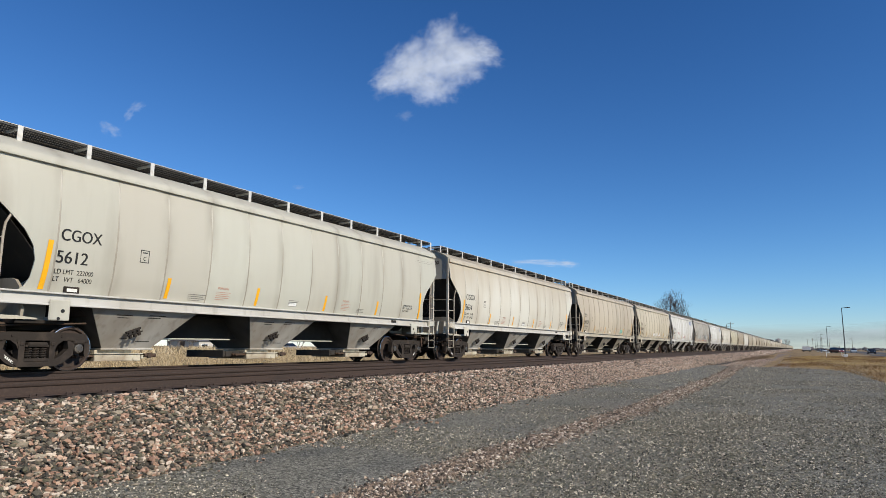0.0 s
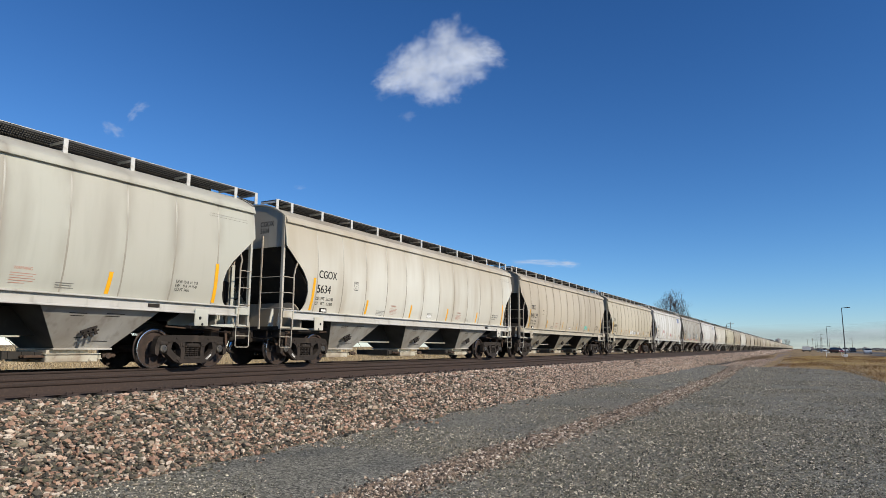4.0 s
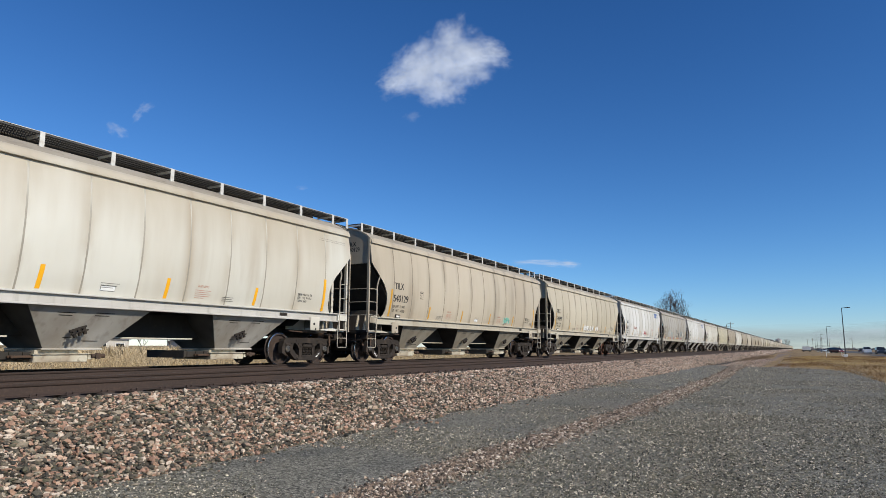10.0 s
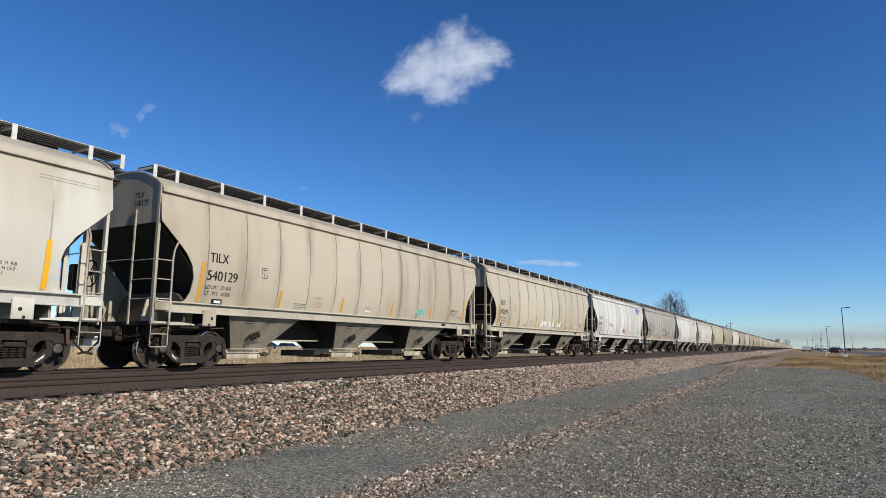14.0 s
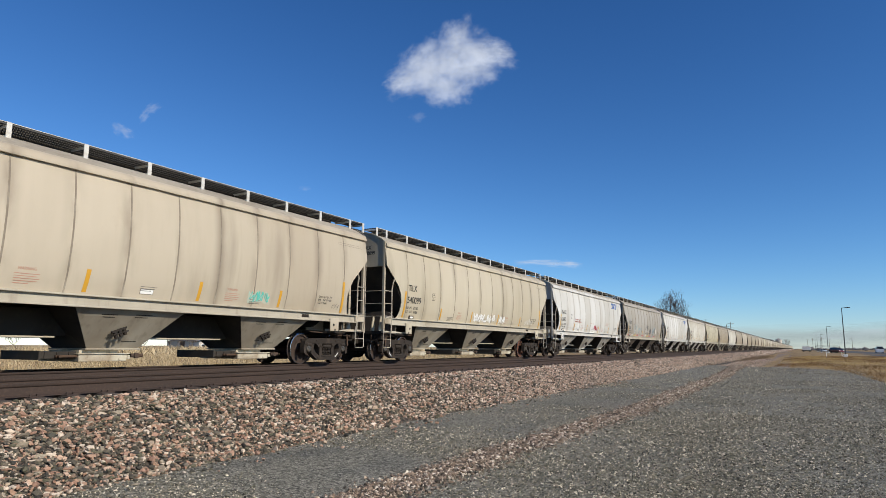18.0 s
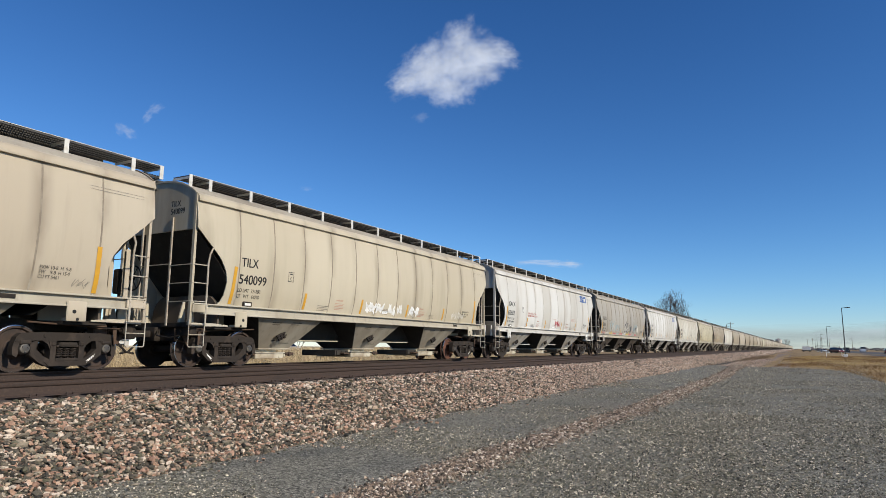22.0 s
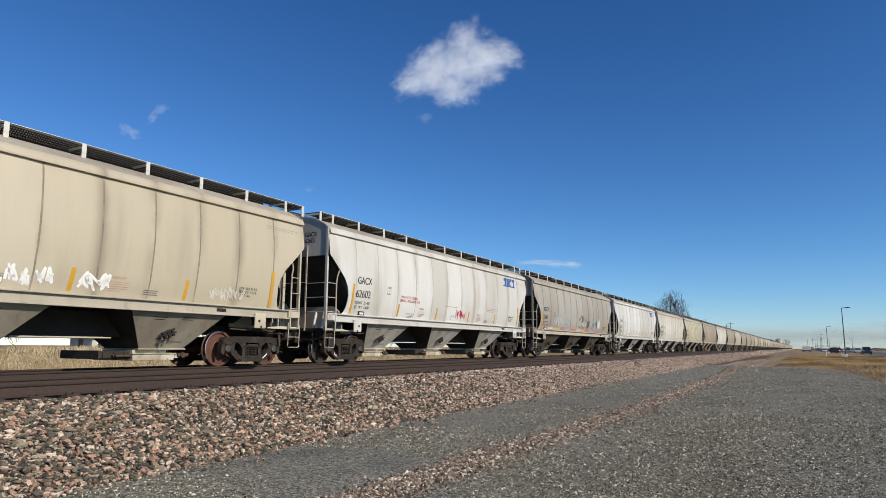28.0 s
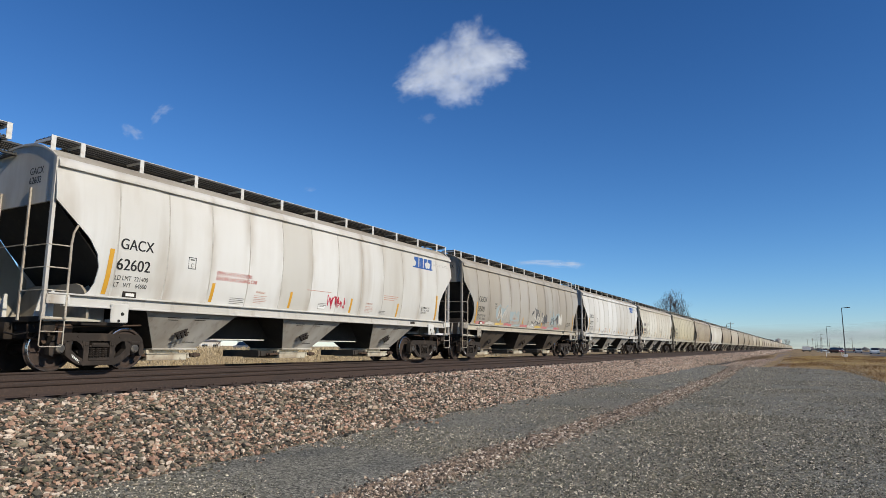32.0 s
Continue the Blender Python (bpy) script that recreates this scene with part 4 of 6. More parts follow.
def hopper_car(index, colour, detail, label):
    """A three-bay covered hopper; detail 2 is seen close by, 1 at a distance, 0 far off."""
    car = thing("hopper_car", label, "railway car", "cars of the freight train")
    P = lambda name, key, fn, mat, smooth=0.0, lab="", m=None: part(name, shape(key, fn, smooth), mat, car, lab, m)
    both = (Matrix.Identity(4), MIRROR)
    yellow = "reflector" if index < 2 else "reflector_dull"
    for m in both:
        P("side_wall", "side_sheet", side_sheet, colour, 50, "", m)
        P("eave", "eave", eave, colour, 40, "", m)
        P("end_wall", "end_sheet", end_sheet, colour, 40, "", m)
        P("slope_sheet", "slope_sheet", slope_sheet, "sooty", 0, "slope sheet coloured dark as in shade", m)
        P("side_sill", "side_sill", side_sill, "sill_white" if colour in ("white", "cream", "cream2") else "sill", 0, "", m)
        if detail > 0:
            P("coupler", "coupler", coupler, "under", 40, "", m)
            P("end_platform", "end_platform", end_platform, "under", 0, "", m)
            P("running_board", "grating" if index < 6 else "grating_far", grating if index < 6 else grating_far, "grate", 0, "dark steel grating running board", m)
        for side in (1, -1) if detail > 1 else (1,):
            P("corner_post", "corner_post" + str(side), (lambda b: (corner_post(b), setattr(b, "v", [(side * x, y, z) for x, y, z in b.v]))), colour, 0, "", m)
    P("roof", "roof", roof, "roof_dust" if colour != "cream" else colour, 40)
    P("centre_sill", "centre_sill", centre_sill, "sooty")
    for y in (6.15, 10.88):
        P("sill_flange", "sill_flange", sill_flange, colour, 0, "", pose(0, y, 0))
    for y in (3.9, 8.6, 13.33):
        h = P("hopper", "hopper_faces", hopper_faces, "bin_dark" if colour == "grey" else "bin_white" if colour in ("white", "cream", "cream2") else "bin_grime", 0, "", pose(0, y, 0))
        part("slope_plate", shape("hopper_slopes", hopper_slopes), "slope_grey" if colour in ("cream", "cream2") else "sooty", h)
        if detail > 1:
            tagged(part("stencil", shape("bin_stencil", bin_stencil), "under", h), kind="stuff")
        P("outlet_gate", "outlet_gate", outlet_gate, "gate", 0, "", pose(0, y - 0.28, 0))
        P("gate_pan", "gate_pan", gate_pan, "sooty", 0, "pan of the sliding gate, coloured dark as in shade", pose(0, y - 0.28, 0))
        if detail > 1:
            P("gate_shaft", "gate_shaft", gate_shaft, "rust", 40, "", pose(0, y - 0.28, 0))
            P("gate_rack", "gate_rack", gate_rack, "rust", 40, "", pose(0, y - 0.28, 0))
            P("bracket", "vibrator_bracket", vibrator_bracket, "under", 30, "", pose(1.08, y - 0.12, 0.84, 0, 20, -90))
    # dark colour stands in for the shade under the running boards
    P("hatch_cover", "hatch_coaming", hatch_coaming, "sooty", 40)
    if detail > 0:
        for y in TRUCKS:
            truck(car, y, detail, "wheel_red" if (index, y) == (3, TRUCKS[1]) else "wheel")
        if detail == 1:
            for y in WALK_POSTS:
                P("walkway_post", "walk_post", walk_post, "galv", 0, "", pose(0, y, 0))
    else:
        for y in TRUCKS:
            truck(car, y, 0)
        P("running_board", "grating_far", grating_far, "grate", 0)
    if detail > 1:
        for m in both:
            if index < 6:
                P("edge_bar", "edge_bar", edge_bar, "galv", 0, "", m)
            for y in WALK_POSTS:
                P("walkway_post", "walk_post", walk_post, "galv", 0, "", m @ pose(0, y, 0))
            st = P("end_step", "step_frame", step_frame, "grate", 0, "", m)
            for k in range(6):
                part("step_bar", shape("step_bar", step_bar), "grate", st, "", pose(0, -0.46 + 0.075 * k, 0))
            for x in (-0.55, 0.55):
                P("gusset", "gusset", gusset, colour, 0, "", m @ pose(x, 0, 0))
            P("brake_rigging", "brake_rigging", brake_rigging, "rust", 40, "rusty brake levers and pipes", m)
            P("end_sill", "end_sill", end_sill, "under", 0, "", m)
            # duller than the car's own paint: its shade is coloured in
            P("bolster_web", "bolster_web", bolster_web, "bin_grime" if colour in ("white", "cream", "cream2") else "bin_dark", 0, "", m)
            P("handhold", "handhold", handhold, "ladder", 40, "", m)
            for x in (-1.1, -0.75, 0.75, 1.1):
                P("fin", "fin", fin, colour, 0, "", m @ pose(x, 0, 0))
            for x in (-0.6, 0.6):
                P("end_ladder_post", "inner_post", inner_post, "ladder", 0, "", m @ pose(x, 0, 0))
            P("ladder_rail", "ladder_rail", ladder_rail, "ladder", 40, "", m)
            for z in (1.68, 2.16, 2.64):
                P("rung", "rung", rung, "ladder", 40, "", m @ pose(0, 0, z))
                P("rung", "end_rung", end_rung, "ladder", 40, "", m @ pose(0, 0, z))
            P("stirrup", "stirrup", stirrup, "ladder", 40, "", m)
            j = P("jacking_plate", "jacking_plate", jacking_plate, colour, 0, "", m)
            part("hole", shape("jack_hole", jack_hole), "letter", j)
        # the mirrored side near the rear end
        for key, fn in (("ladder_rail", ladder_rail), ("stirrup", stirrup), ("jacking_plate", jacking_plate)):
            q = P(key, key + "_rear", (lambda b, fn=fn: (fn(b), setattr(b, "v", [(x, CAR - y, z) for x, y, z in b.v]))), colour if key == "jacking_plate" else "ladder", 40)
            if key == "jacking_plate":
                part("hole", shape("jack_hole_rear", lambda b: (jack_hole(b), setattr(b, "v", [(x, CAR - y, z) for x, y, z in b.v]))), "letter", q)
        for z in (1.68, 2.16, 2.64):
            P("rung", "rung_rear", (lambda b: (rung(b), setattr(b, "v", [(x, CAR - y, zz) for x, y, zz in b.v]))), "ladder", 40, "", pose(0, 0, z))
        for y in SEAMS:
            P("panel_seam", "seam_strip", seam_strip, "seam_light" if colour == "white" else "seam_cream" if colour in ("cream", "cream2") else "seam", 60, "", pose(0, y, 0))
        P("brake_housing", "brake_housing", brake_housing, "under", 30, "dark hand brake gear box", MIRROR @ pose(-0.66, 0.06, 2.08))
        P("brake_wheel", "brake_wheel", brake_wheel, "black", 40, "black round brake wheel", MIRROR @ pose(-0.85, -0.06, 2.18))
        P("brake_rigging", "brake_rigging_rear", (lambda b: (brake_rigging(b), setattr(b, "v", [(x, CAR - y, z) for x, y, z in b.v]))), "rust", 40, "rusty brake levers and pipes")
        P("bay_shield", "bay_shield", bay_shield, "bin_grime", 0, "added dull plate closing the end bay")
        for x, y in ((-0.68, 0.40), (-1.00, 0.20)):
            P("brake_post", "brake_post", brake_post, colour, 0, "", MIRROR @ pose(x, y, 1.06))
        P("end_brace", "end_brace_rear", (lambda b: (end_brace(b), setattr(b, "v", [(x, CAR - y, z) for x, y, z in b.v]))), colour)
        P("end_brace", "end_brace", end_brace, "sill")
        P("sill_plate", "sill_plate", sill_plate, colour)
        P("sill_plate", "sill_plate_rear", (lambda b: (sill_plate(b), setattr(b, "v", [(x, CAR - y, z) for x, y, z in b.v]))), colour)
        P("brake_pipe", "brake_pipe", brake_pipe, "under", 40, "", MIRROR)
        P("sill_tag", "sill_tag", lambda b: (b.box(1.475, 1.49, -0.16, 0.16, 1.455, 1.545, None, 0.004), b.box(1.49, 1.495, -0.13, 0.13, 1.475, 1.525)), "under", 0, "small dark tag holder on the sill", pose(0, 14.52, 0))
        P("air_tank", "air_tank", air_tank, "under", 40, "", pose(0, CAR - 1.35, 1.35))
        P("reflector", "reflector_long", lambda b: b.add(*lift_strip(strip(0.11, 1.03, 0.05, 10), 1.68)), yellow, 0, "", pose(0, 1.29, 0))
        P("reflector", "reflector_long_rear", lambda b: b.add(*lift_strip(strip(0.11, 1.03, -0.03, 10), 1.68)), yellow, 0, "", pose(0, 16.29, 0))
        for y in (4.28, 7.28, 10.32, 13.27):
            P("reflector", "reflector_short", lambda b: b.add(*lift_strip(strip(0.10, 0.50, 0.03), 1.69)), yellow, 0, "", pose(0, y, 0))
    return car


def lift_strip(data, z):
    pts, faces = data
    return [(half_width(z + b) + 0.008, a, z + b) for a, b in pts], faces


def mark(car, letters, number, load, tare, end_z=True):
    """Lettering of a car: reporting mark, number, weights, plate box and the small print as bars."""
    on_side("lettering", lettering("a", letters, 0.26), "letter", car, 1.52, 2.74)
    on_side("lettering", lettering("b", number, 0.27, 0.94), "letter", car, 1.47, 2.26)
    on_side("lettering", lettering("c", "LD LMT  " + load, 0.105), "letter", car, 1.48, 2.03)
    on_side("lettering", lettering("d", "LT   WT   " + tare, 0.105), "letter", car, 1.48, 1.87)
    on_side("plate_box", frame_box(0.24, 0.30, 0.018), "letter", car, 3.42, 2.48)
    on_side("lettering", lettering("e", "C", 0.10), "letter", car, 3.50, 2.53)
    on_side("lettering", bars([0.13], 0.03, 0.03), "letter", car, 3.475, 2.70)
    on_side("lettering", lettering("f", "EXW 10-8  H  9-8\nEW    9-8  H 15-0\nCU FT 5461", 0.075), "letter", car, 15.03, 2.10)
    on_side("small_print", bars([0.55, 0.48, 0.52, 0.4], 0.013, 0.036), "letter_faded", car, 4.93, 1.84)
    for y in (5.80, 11.19):
        on_side("lettering", lettering("w", "WARNING", 0.065), "letter_pale", car, y + 0.04, 2.04)
        on_side("small_print", bars([0.5, 0.44, 0.5, 0.46, 0.3], 0.013, 0.036), "letter_pale", car, y, 1.96)
    on_side("small_print", bars([0.45, 0.4, 0.3], 0.012, 0.036), "letter_faded", car, 8.62, 1.92)
    on_side("notice", bars([0.34], 0.10, 0), "spray_white", car, 8.64, 1.76)
    on_side("notice_frame", frame_box(0.36, 0.12, 0.006), "letter", car, 8.63, 1.75, "", 0.010)
    holder = part("card_holder", shape("card_holder", lambda b: b.box(0, 0.04, 0, 0.34, 0, 0.14, None, 0.01)), "under", car, "small dark card holder", pose(half_width(1.72), 1.76, 1.64))
    part("card", shape("card", lambda b: b.box(0.04, 0.045, 0.06, 0.28, 0.03, 0.10)), "bone", holder)
    on_side("small_print", bars([0.4, 0.36, 0.4], 0.013, 0.036), "letter_faded", car, 12.10, 1.84)
    on_side("small_print", bars([1.35, 1.35], 0.006, 0.06), "letter_faded", car, 15.95, 4.06)
    b = lettering("g", letters + "\n" + number, 0.16)
    me = bpy.data.meshes.new("end_lettering")
    me.from_pydata([(0.45 + a, 0.0182 - 0.001 * (2 * i >= len(b[0])), 4.25 + z) for i, (a, z) in enumerate(b[0])], [], b[1])
    me.materials.append(None)
    tagged(part("end_lettering", me, "letter", car), kind="stuff")


LOOKS = [("cream", "cream-grey covered hopper car with black lettering"), ("cream2", "dusty cream covered hopper car with black lettering"),
         ("tan", "tan covered hopper car with a teal spray mark"), ("tan2", "light tan covered hopper car with white spray marks"),
         ("white", "white covered hopper car with blue and red marks"), ("grey", "grimy grey covered hopper car with sprayed colours"),
         ("white", "white covered hopper car"), ("cream2", "pale cream covered hopper car"), ("yellow_tan", "yellowish tan covered hopper car"),
         ("brown", "dull brown covered hopper car"), ("cream2", "pale cream covered hopper car"), ("brown", "brown covered hopper car"),
         ("tan", "dull tan covered hopper car"), ("brown", "brown covered hopper car")]
CARS = []
pick = random.Random(4)
for i in range(-1, 76):
    if i < 0:
        look_of = LOOKS[0]
    elif i < len(LOOKS):
        look_of = LOOKS[i]
    else:
        look_of = pick.choice([LOOKS[3], LOOKS[2], LOOKS[11], LOOKS[9], LOOKS[13], LOOKS[5], LOOKS[11], LOOKS[8], LOOKS[2], LOOKS[7]])
        look_of = (look_of[0], {"white": "white covered hopper car far down the train"}.get(look_of[0], ("weathered brown" if look_of[0] == "brown" else "grimy grey" if look_of[0] == "grey" else "weathered tan") + " covered hopper car far down the train"))
    CARS.append((i, hopper_car(i, look_of[0], 2 if 0 <= i < 10 else 1 if i < 18 else 0, look_of[1])))
BY = dict(CARS)
mark(BY[0], "CGOX", "5612", "222000", "64000")
mark(BY[1], "CGOX", "5634", "222100", "63900")
mark(BY[2], "TILX", "540129", "221800", "64200")
mark(BY[3], "TILX", "540099", "221800", "64200")
mark(BY[4], "GACX", "62602", "221400", "64600")
mark(BY[5], "CGOX", "5500", "221900", "64100")
mark(BY[6], "GACX", "62577", "221400", "64600")


def slanted(pieces):
    """Plain slanted blocks of (along, width, height)."""
    pts, faces = [], []
    for a, w, h in pieces:
        k = len(pts)
        pts += [(a, 0), (a + w, 0), (a + w + h * 0.25, h), (a + h * 0.25, h)]
        faces.append((k, k + 1, k + 2, k + 3))
    return pts, faces


# sprayed marks and company shapes
for i, (s0, n) in enumerate(((7.42, 5), (8.98, 4), (10.45, 3), (14.0, 5))):
    worn = "spray_worn" if i == 3 else "spray_white"
    on_side("spray_mark", scribble(11 + i, n, 0.24, 0.42, 0.032 if i == 3 else 0.055), worn, BY[3], s0, 1.73, "white sprayed scrawl")
    on_side("spray_mark", scribble(51 + i, n, 0.24, 0.40, 0.028 if i == 3 else 0.045), worn, BY[3], s0 + 0.05, 1.74, "white sprayed scrawl", 0.009)
on_side("spray_mark", scribble(21, 4, 0.24, 0.48, 0.030), "spray_red", BY[4], 9.0, 1.78, "red sprayed scrawl")
on_side("spray_mark", scribble(22, 3, 0.24, 0.40, 0.028), "spray_red", BY[4], 9.05, 1.80, "red sprayed scrawl", 0.009)
on_side("spray_mark", scribble(64, 3, 0.14, 0.22, 0.008), "letter_faded", BY[2], 15.75, 1.76, "thin pencilled scrawl")
on_side("company_shape", slanted([(0, 0.34, 0.46), (0.40, 0.30, 0.46), (0.76, 0.26, 0.46), (1.08, 0.34, 0.46), (-0.1, 1.6, 0.05)]), "letter_blue", BY[4], 14.40, 3.74, "slanted blue shapes")
on_side("company_shape", slanted([(0, 0.34, 0.46), (0.40, 0.30, 0.46), (0.76, 0.26, 0.46), (1.08, 0.34, 0.46)]), "letter_blue", BY[6], 14.40, 3.74, "slanted blue shapes")
on_side("lettering", lettering("h", "OPEN HATCH COVERS\nBEFORE UNLOADING CAR", 0.105), "letter_red", BY[4], 4.36, 2.42)
on_side("small_print", bars([0.95, 0.90, 0.7], 0.022, 0.05), "letter_pale", BY[4], 12.3, 2.42)
on_side("small_print", bars([1.2], 0.018, 0.05), "letter_pale", BY[4], 8.0, 2.30)


def patch(seed, w, h):
    """A filled sprayed patch with a ragged top and foot."""
    r = random.Random(seed)
    n = max(4, int(w / 0.16))
    top = [h * (0.55 + 0.45 * r.random()) for k in range(n + 1)]
    foot = [h * 0.22 * r.random() for k in range(n + 1)]
    return [(w * k / n, z) for k in range(n + 1) for z in (foot[k], top[k])], [(2 * k, 2 * k + 2, 2 * k + 3, 2 * k + 1) for k in range(n)]


for name, c in (("spray_sky", (0.30, 0.36, 0.37)), ("spray_soot", (0.085, 0.085, 0.09)), ("spray_pink", (0.50, 0.16, 0.17)), ("spray_gold", (0.56, 0.40, 0.12)), ("spray_cream", (0.55, 0.53, 0.48))):
    MAT[name] = material(name, c, 0.7, 0, [(2.2, (1, 1, 1), 0.46, 0.68, (0.33, 0.31, 0.27), 0.5)])
for i, (col, s0, z0, w, h) in enumerate((("spray_sky", 3.6, 1.85, 1.5, 0.95), ("spray_sky", 5.4, 1.9, 1.3, 0.7), ("spray_soot", 8.6, 1.85, 1.4, 1.0), ("spray_soot", 10.2, 1.9, 1.0, 0.8), ("spray_sky", 11.6, 1.8, 1.9, 1.05), ("spray_cream", 13.3, 1.85, 0.7, 0.9))):
    on_side("spray_mark", patch(80 + i, w, h), col, BY[5], s0, z0, "faded sprayed patch", 0.008 + 0.001 * i)
MAT["spray_mint"] = material("mint_spray", (0.34, 0.50, 0.42), 0.7, 0, [(3.0, (1, 1, 1), 0.40, 0.60, (0.47, 0.44, 0.35), 0.9)])
on_side("spray_mark", patch(141, 0.85, 0.46), "spray_mint", BY[2], 12.02, 1.72, "faded mint sprayed patch")
on_side("spray_mark", scribble(3, 3, 0.24, 0.36, 0.028), "spray_teal", BY[2], 12.08, 1.77, "teal sprayed scrawl", 0.009)
on_side("spray_mark", scribble(4, 3, 0.24, 0.32, 0.024), "spray_teal", BY[2], 12.12, 1.80, "teal sprayed scrawl", 0.011)
for i in range(11):
    on_side("spray_mark", patch(100 + i, 1.0, 0.17), ("spray_pink", "spray_cream", "spray_gold", "spray_pink", "spray_sky")[i % 5], BY[5], 1.4 + 1.12 * i, 1.66, "faded sprayed band", 0.009)
for i, s0 in enumerate((3.8, 9.0, 11.9)):
    on_side("spray_mark", scribble(30 + i, 3, 0.5, 0.7, 0.05), ("spray_cream", "spray_cream", "spray_soot")[i], BY[5], s0, 1.9, "faded sprayed scrawl", 0.016)
for s0, z0, w in ((3.0, 2.6, 0.9), (2.2, 1.9, 1.4), (9.6, 2.1, 1.1)):
    on_side("spray_mark", scribble(int(70 + 10 * s0), 3, w / 3, 0.6, 0.03), "letter_faded", BY[7], s0, z0, "thin dark sprayed scrawl")
for k in (7, 8, 9):
    on_side("lettering", bars([0.85, 1.05], 0.24, 0.26), "letter_faded", BY[k], 1.52, 2.74)
    on_side("small_print", bars([0.9, 0.8], 0.08, 0.08), "letter_faded", BY[k], 1.52, 2.03)

railway(TRAIN_X, -16, 220, RAIL + AXLE_Z - WHEEL_R)
railway(SIDING_X, -16, 220, RAIL)

TRAVEL = list(enumerate((-6.17, -3.49, -0.81, 1.78, 4.37, 6.92, 9.43, 11.92, 14.28, 16.55, 18.78, 20.98, 23.15, 25.38, 27.67, 29.95, 32.2, 34.45, 36.68, 38.94, 41.12, 43.3, 45.46, 47.68, 49.93, 52.15, 54.4, 56.68, 58.95, 61.2, 63.45, 65.73, 68.02)))


# ---- loose stone ----
_g = (1 + 5 ** 0.5) / 2
ICO_V = np.array([(-1, _g, 0), (1, _g, 0), (-1, -_g, 0), (1, -_g, 0), (0, -1, _g), (0, 1, _g), (0, -1, -_g), (0, 1, -_g), (_g, 0, -1), (_g, 0, 1), (-_g, 0, -1), (-_g, 0, 1)]) / 1.9
ICO_F = np.array([(0, 11, 5), (0, 5, 1), (0, 1, 7), (0, 7, 10), (0, 10, 11), (1, 5, 9), (5, 11, 4), (11, 10, 2), (10, 7, 6), (7, 1, 8)]
                 + [(3, 9, 4), (3, 4, 2), (3, 2, 6), (3, 6, 8), (3, 8, 9), (4, 9, 5), (2, 4, 11), (6, 2, 10), (8, 6, 7), (9, 8, 1)])
OCT_V = np.array([(1, 0, 0), (-1, 0, 0), (0, 1, 0), (0, -1, 0), (0, 0, 1), (0, 0, -1)]) * 0.9
OCT_F = np.array([(0, 2, 4), (2, 1, 4), (1, 3, 4), (3, 0, 4), (2, 0, 5), (1, 2, 5), (3, 1, 5), (0, 3, 5)])
rng = np.random.default_rng(7)


def triangles(name, v, f):
    """A mesh straight from arrays of vertices and triangles."""
    me = bpy.data.meshes.new(name)
    me.vertices.add(len(v))
    me.loops.add(3 * len(f))
    me.polygons.add(len(f))
    me.vertices.foreach_set("co", np.asarray(v, np.float32).ravel())
    me.loops.foreach_set("vertex_index", np.asarray(f, np.int32).ravel())
    me.polygons.foreach_set("loop_start", np.arange(0, 3 * len(f), 3, dtype=np.int32))
    me.update(calc_edges=True)
    me.shade_flat()
    me.materials.append(None)
    return me


def stones(name, places, sizes, coarse, mat, label, flat=0.7):
    """Angular stones of those sizes, each turned and knocked out of shape at random, half sunk in."""
    bv, bf = (OCT_V, OCT_F) if coarse else (ICO_V, ICO_F)
    n, k = len(places), len(bv)
    v = bv[None] * rng.uniform(0.55, 1.45, (n, k, 1))
    v = v * (sizes[:, None, None] / 2) * rng.uniform((0.85, 0.55, 0.32), (1.7, 1.0, 0.35 + flat), (n, 3))[:, None]
    a, b = rng.uniform(0, 2 * np.pi, n), rng.normal(0, 0.7, n)
    ca, sa, cb, sb = np.cos(a), np.sin(a), np.cos(b), np.sin(b)
    x, y, z = v[..., 0], v[..., 1], v[..., 2]
    y, z = y * cb[:, None] - z * sb[:, None], y * sb[:, None] + z * cb[:, None]
    x, y = x * ca[:, None] - y * sa[:, None], x * sa[:, None] + y * ca[:, None]
    v = np.stack([x, y, z], -1) + places[:, None]
    f = bf[None] + (np.arange(n) * k)[:, None, None]
    return whole(name, triangles(name, v.reshape(-1, 3), f.reshape(-1, 3)), mat, label, "stones", kind="stuff")


bed_np = np.vectorize(bed_height)


def scatter(x0, x1, y0, y1, per_m2):
    n = int((x1 - x0) * (y1 - y0) * per_m2)
    return rng.uniform(x0, x1, n), rng.uniform(y0, y1, n)


def stone_sizes(n, low, high):
    return low + (high - low) * rng.beta(1.3, 3.0, n)


def bed_stones(name, x0, x1, y0, y1, per_m2, low, high, coarse, mat="ballast", label="loose grey, pink and white ballast stones", fade=(-1e4, -9e3, 1e4, 1.1e4)):
    """fade: the stones set in from the first to the second distance and give out from the third to the fourth."""
    x, y = scatter(x0, x1, y0, y1, per_m2)
    some = rng.uniform(0, 1, len(x)) < np.interp(y, fade, (0, 1, 1, 0))
    x, y = x[some], y[some]
    toe = np.array([toe_of(b) for b in y]) + 0.05 + 0.28 * np.array([noise.noise((0, b * 0.9, 2)) for b in y])
    keep = (x < toe) & (np.abs(np.abs(x - SIDING_X) - 0.755) > 0.13)
    x, y = x[keep], y[keep]
    z = np.maximum(bed_np(x, y), 0.0)
    s = stone_sizes(len(x), low, high)
    stones(name, np.stack([x, y, z + s * rng.uniform(-0.15, 0.62, len(x))], 1), s, coarse, mat, label)


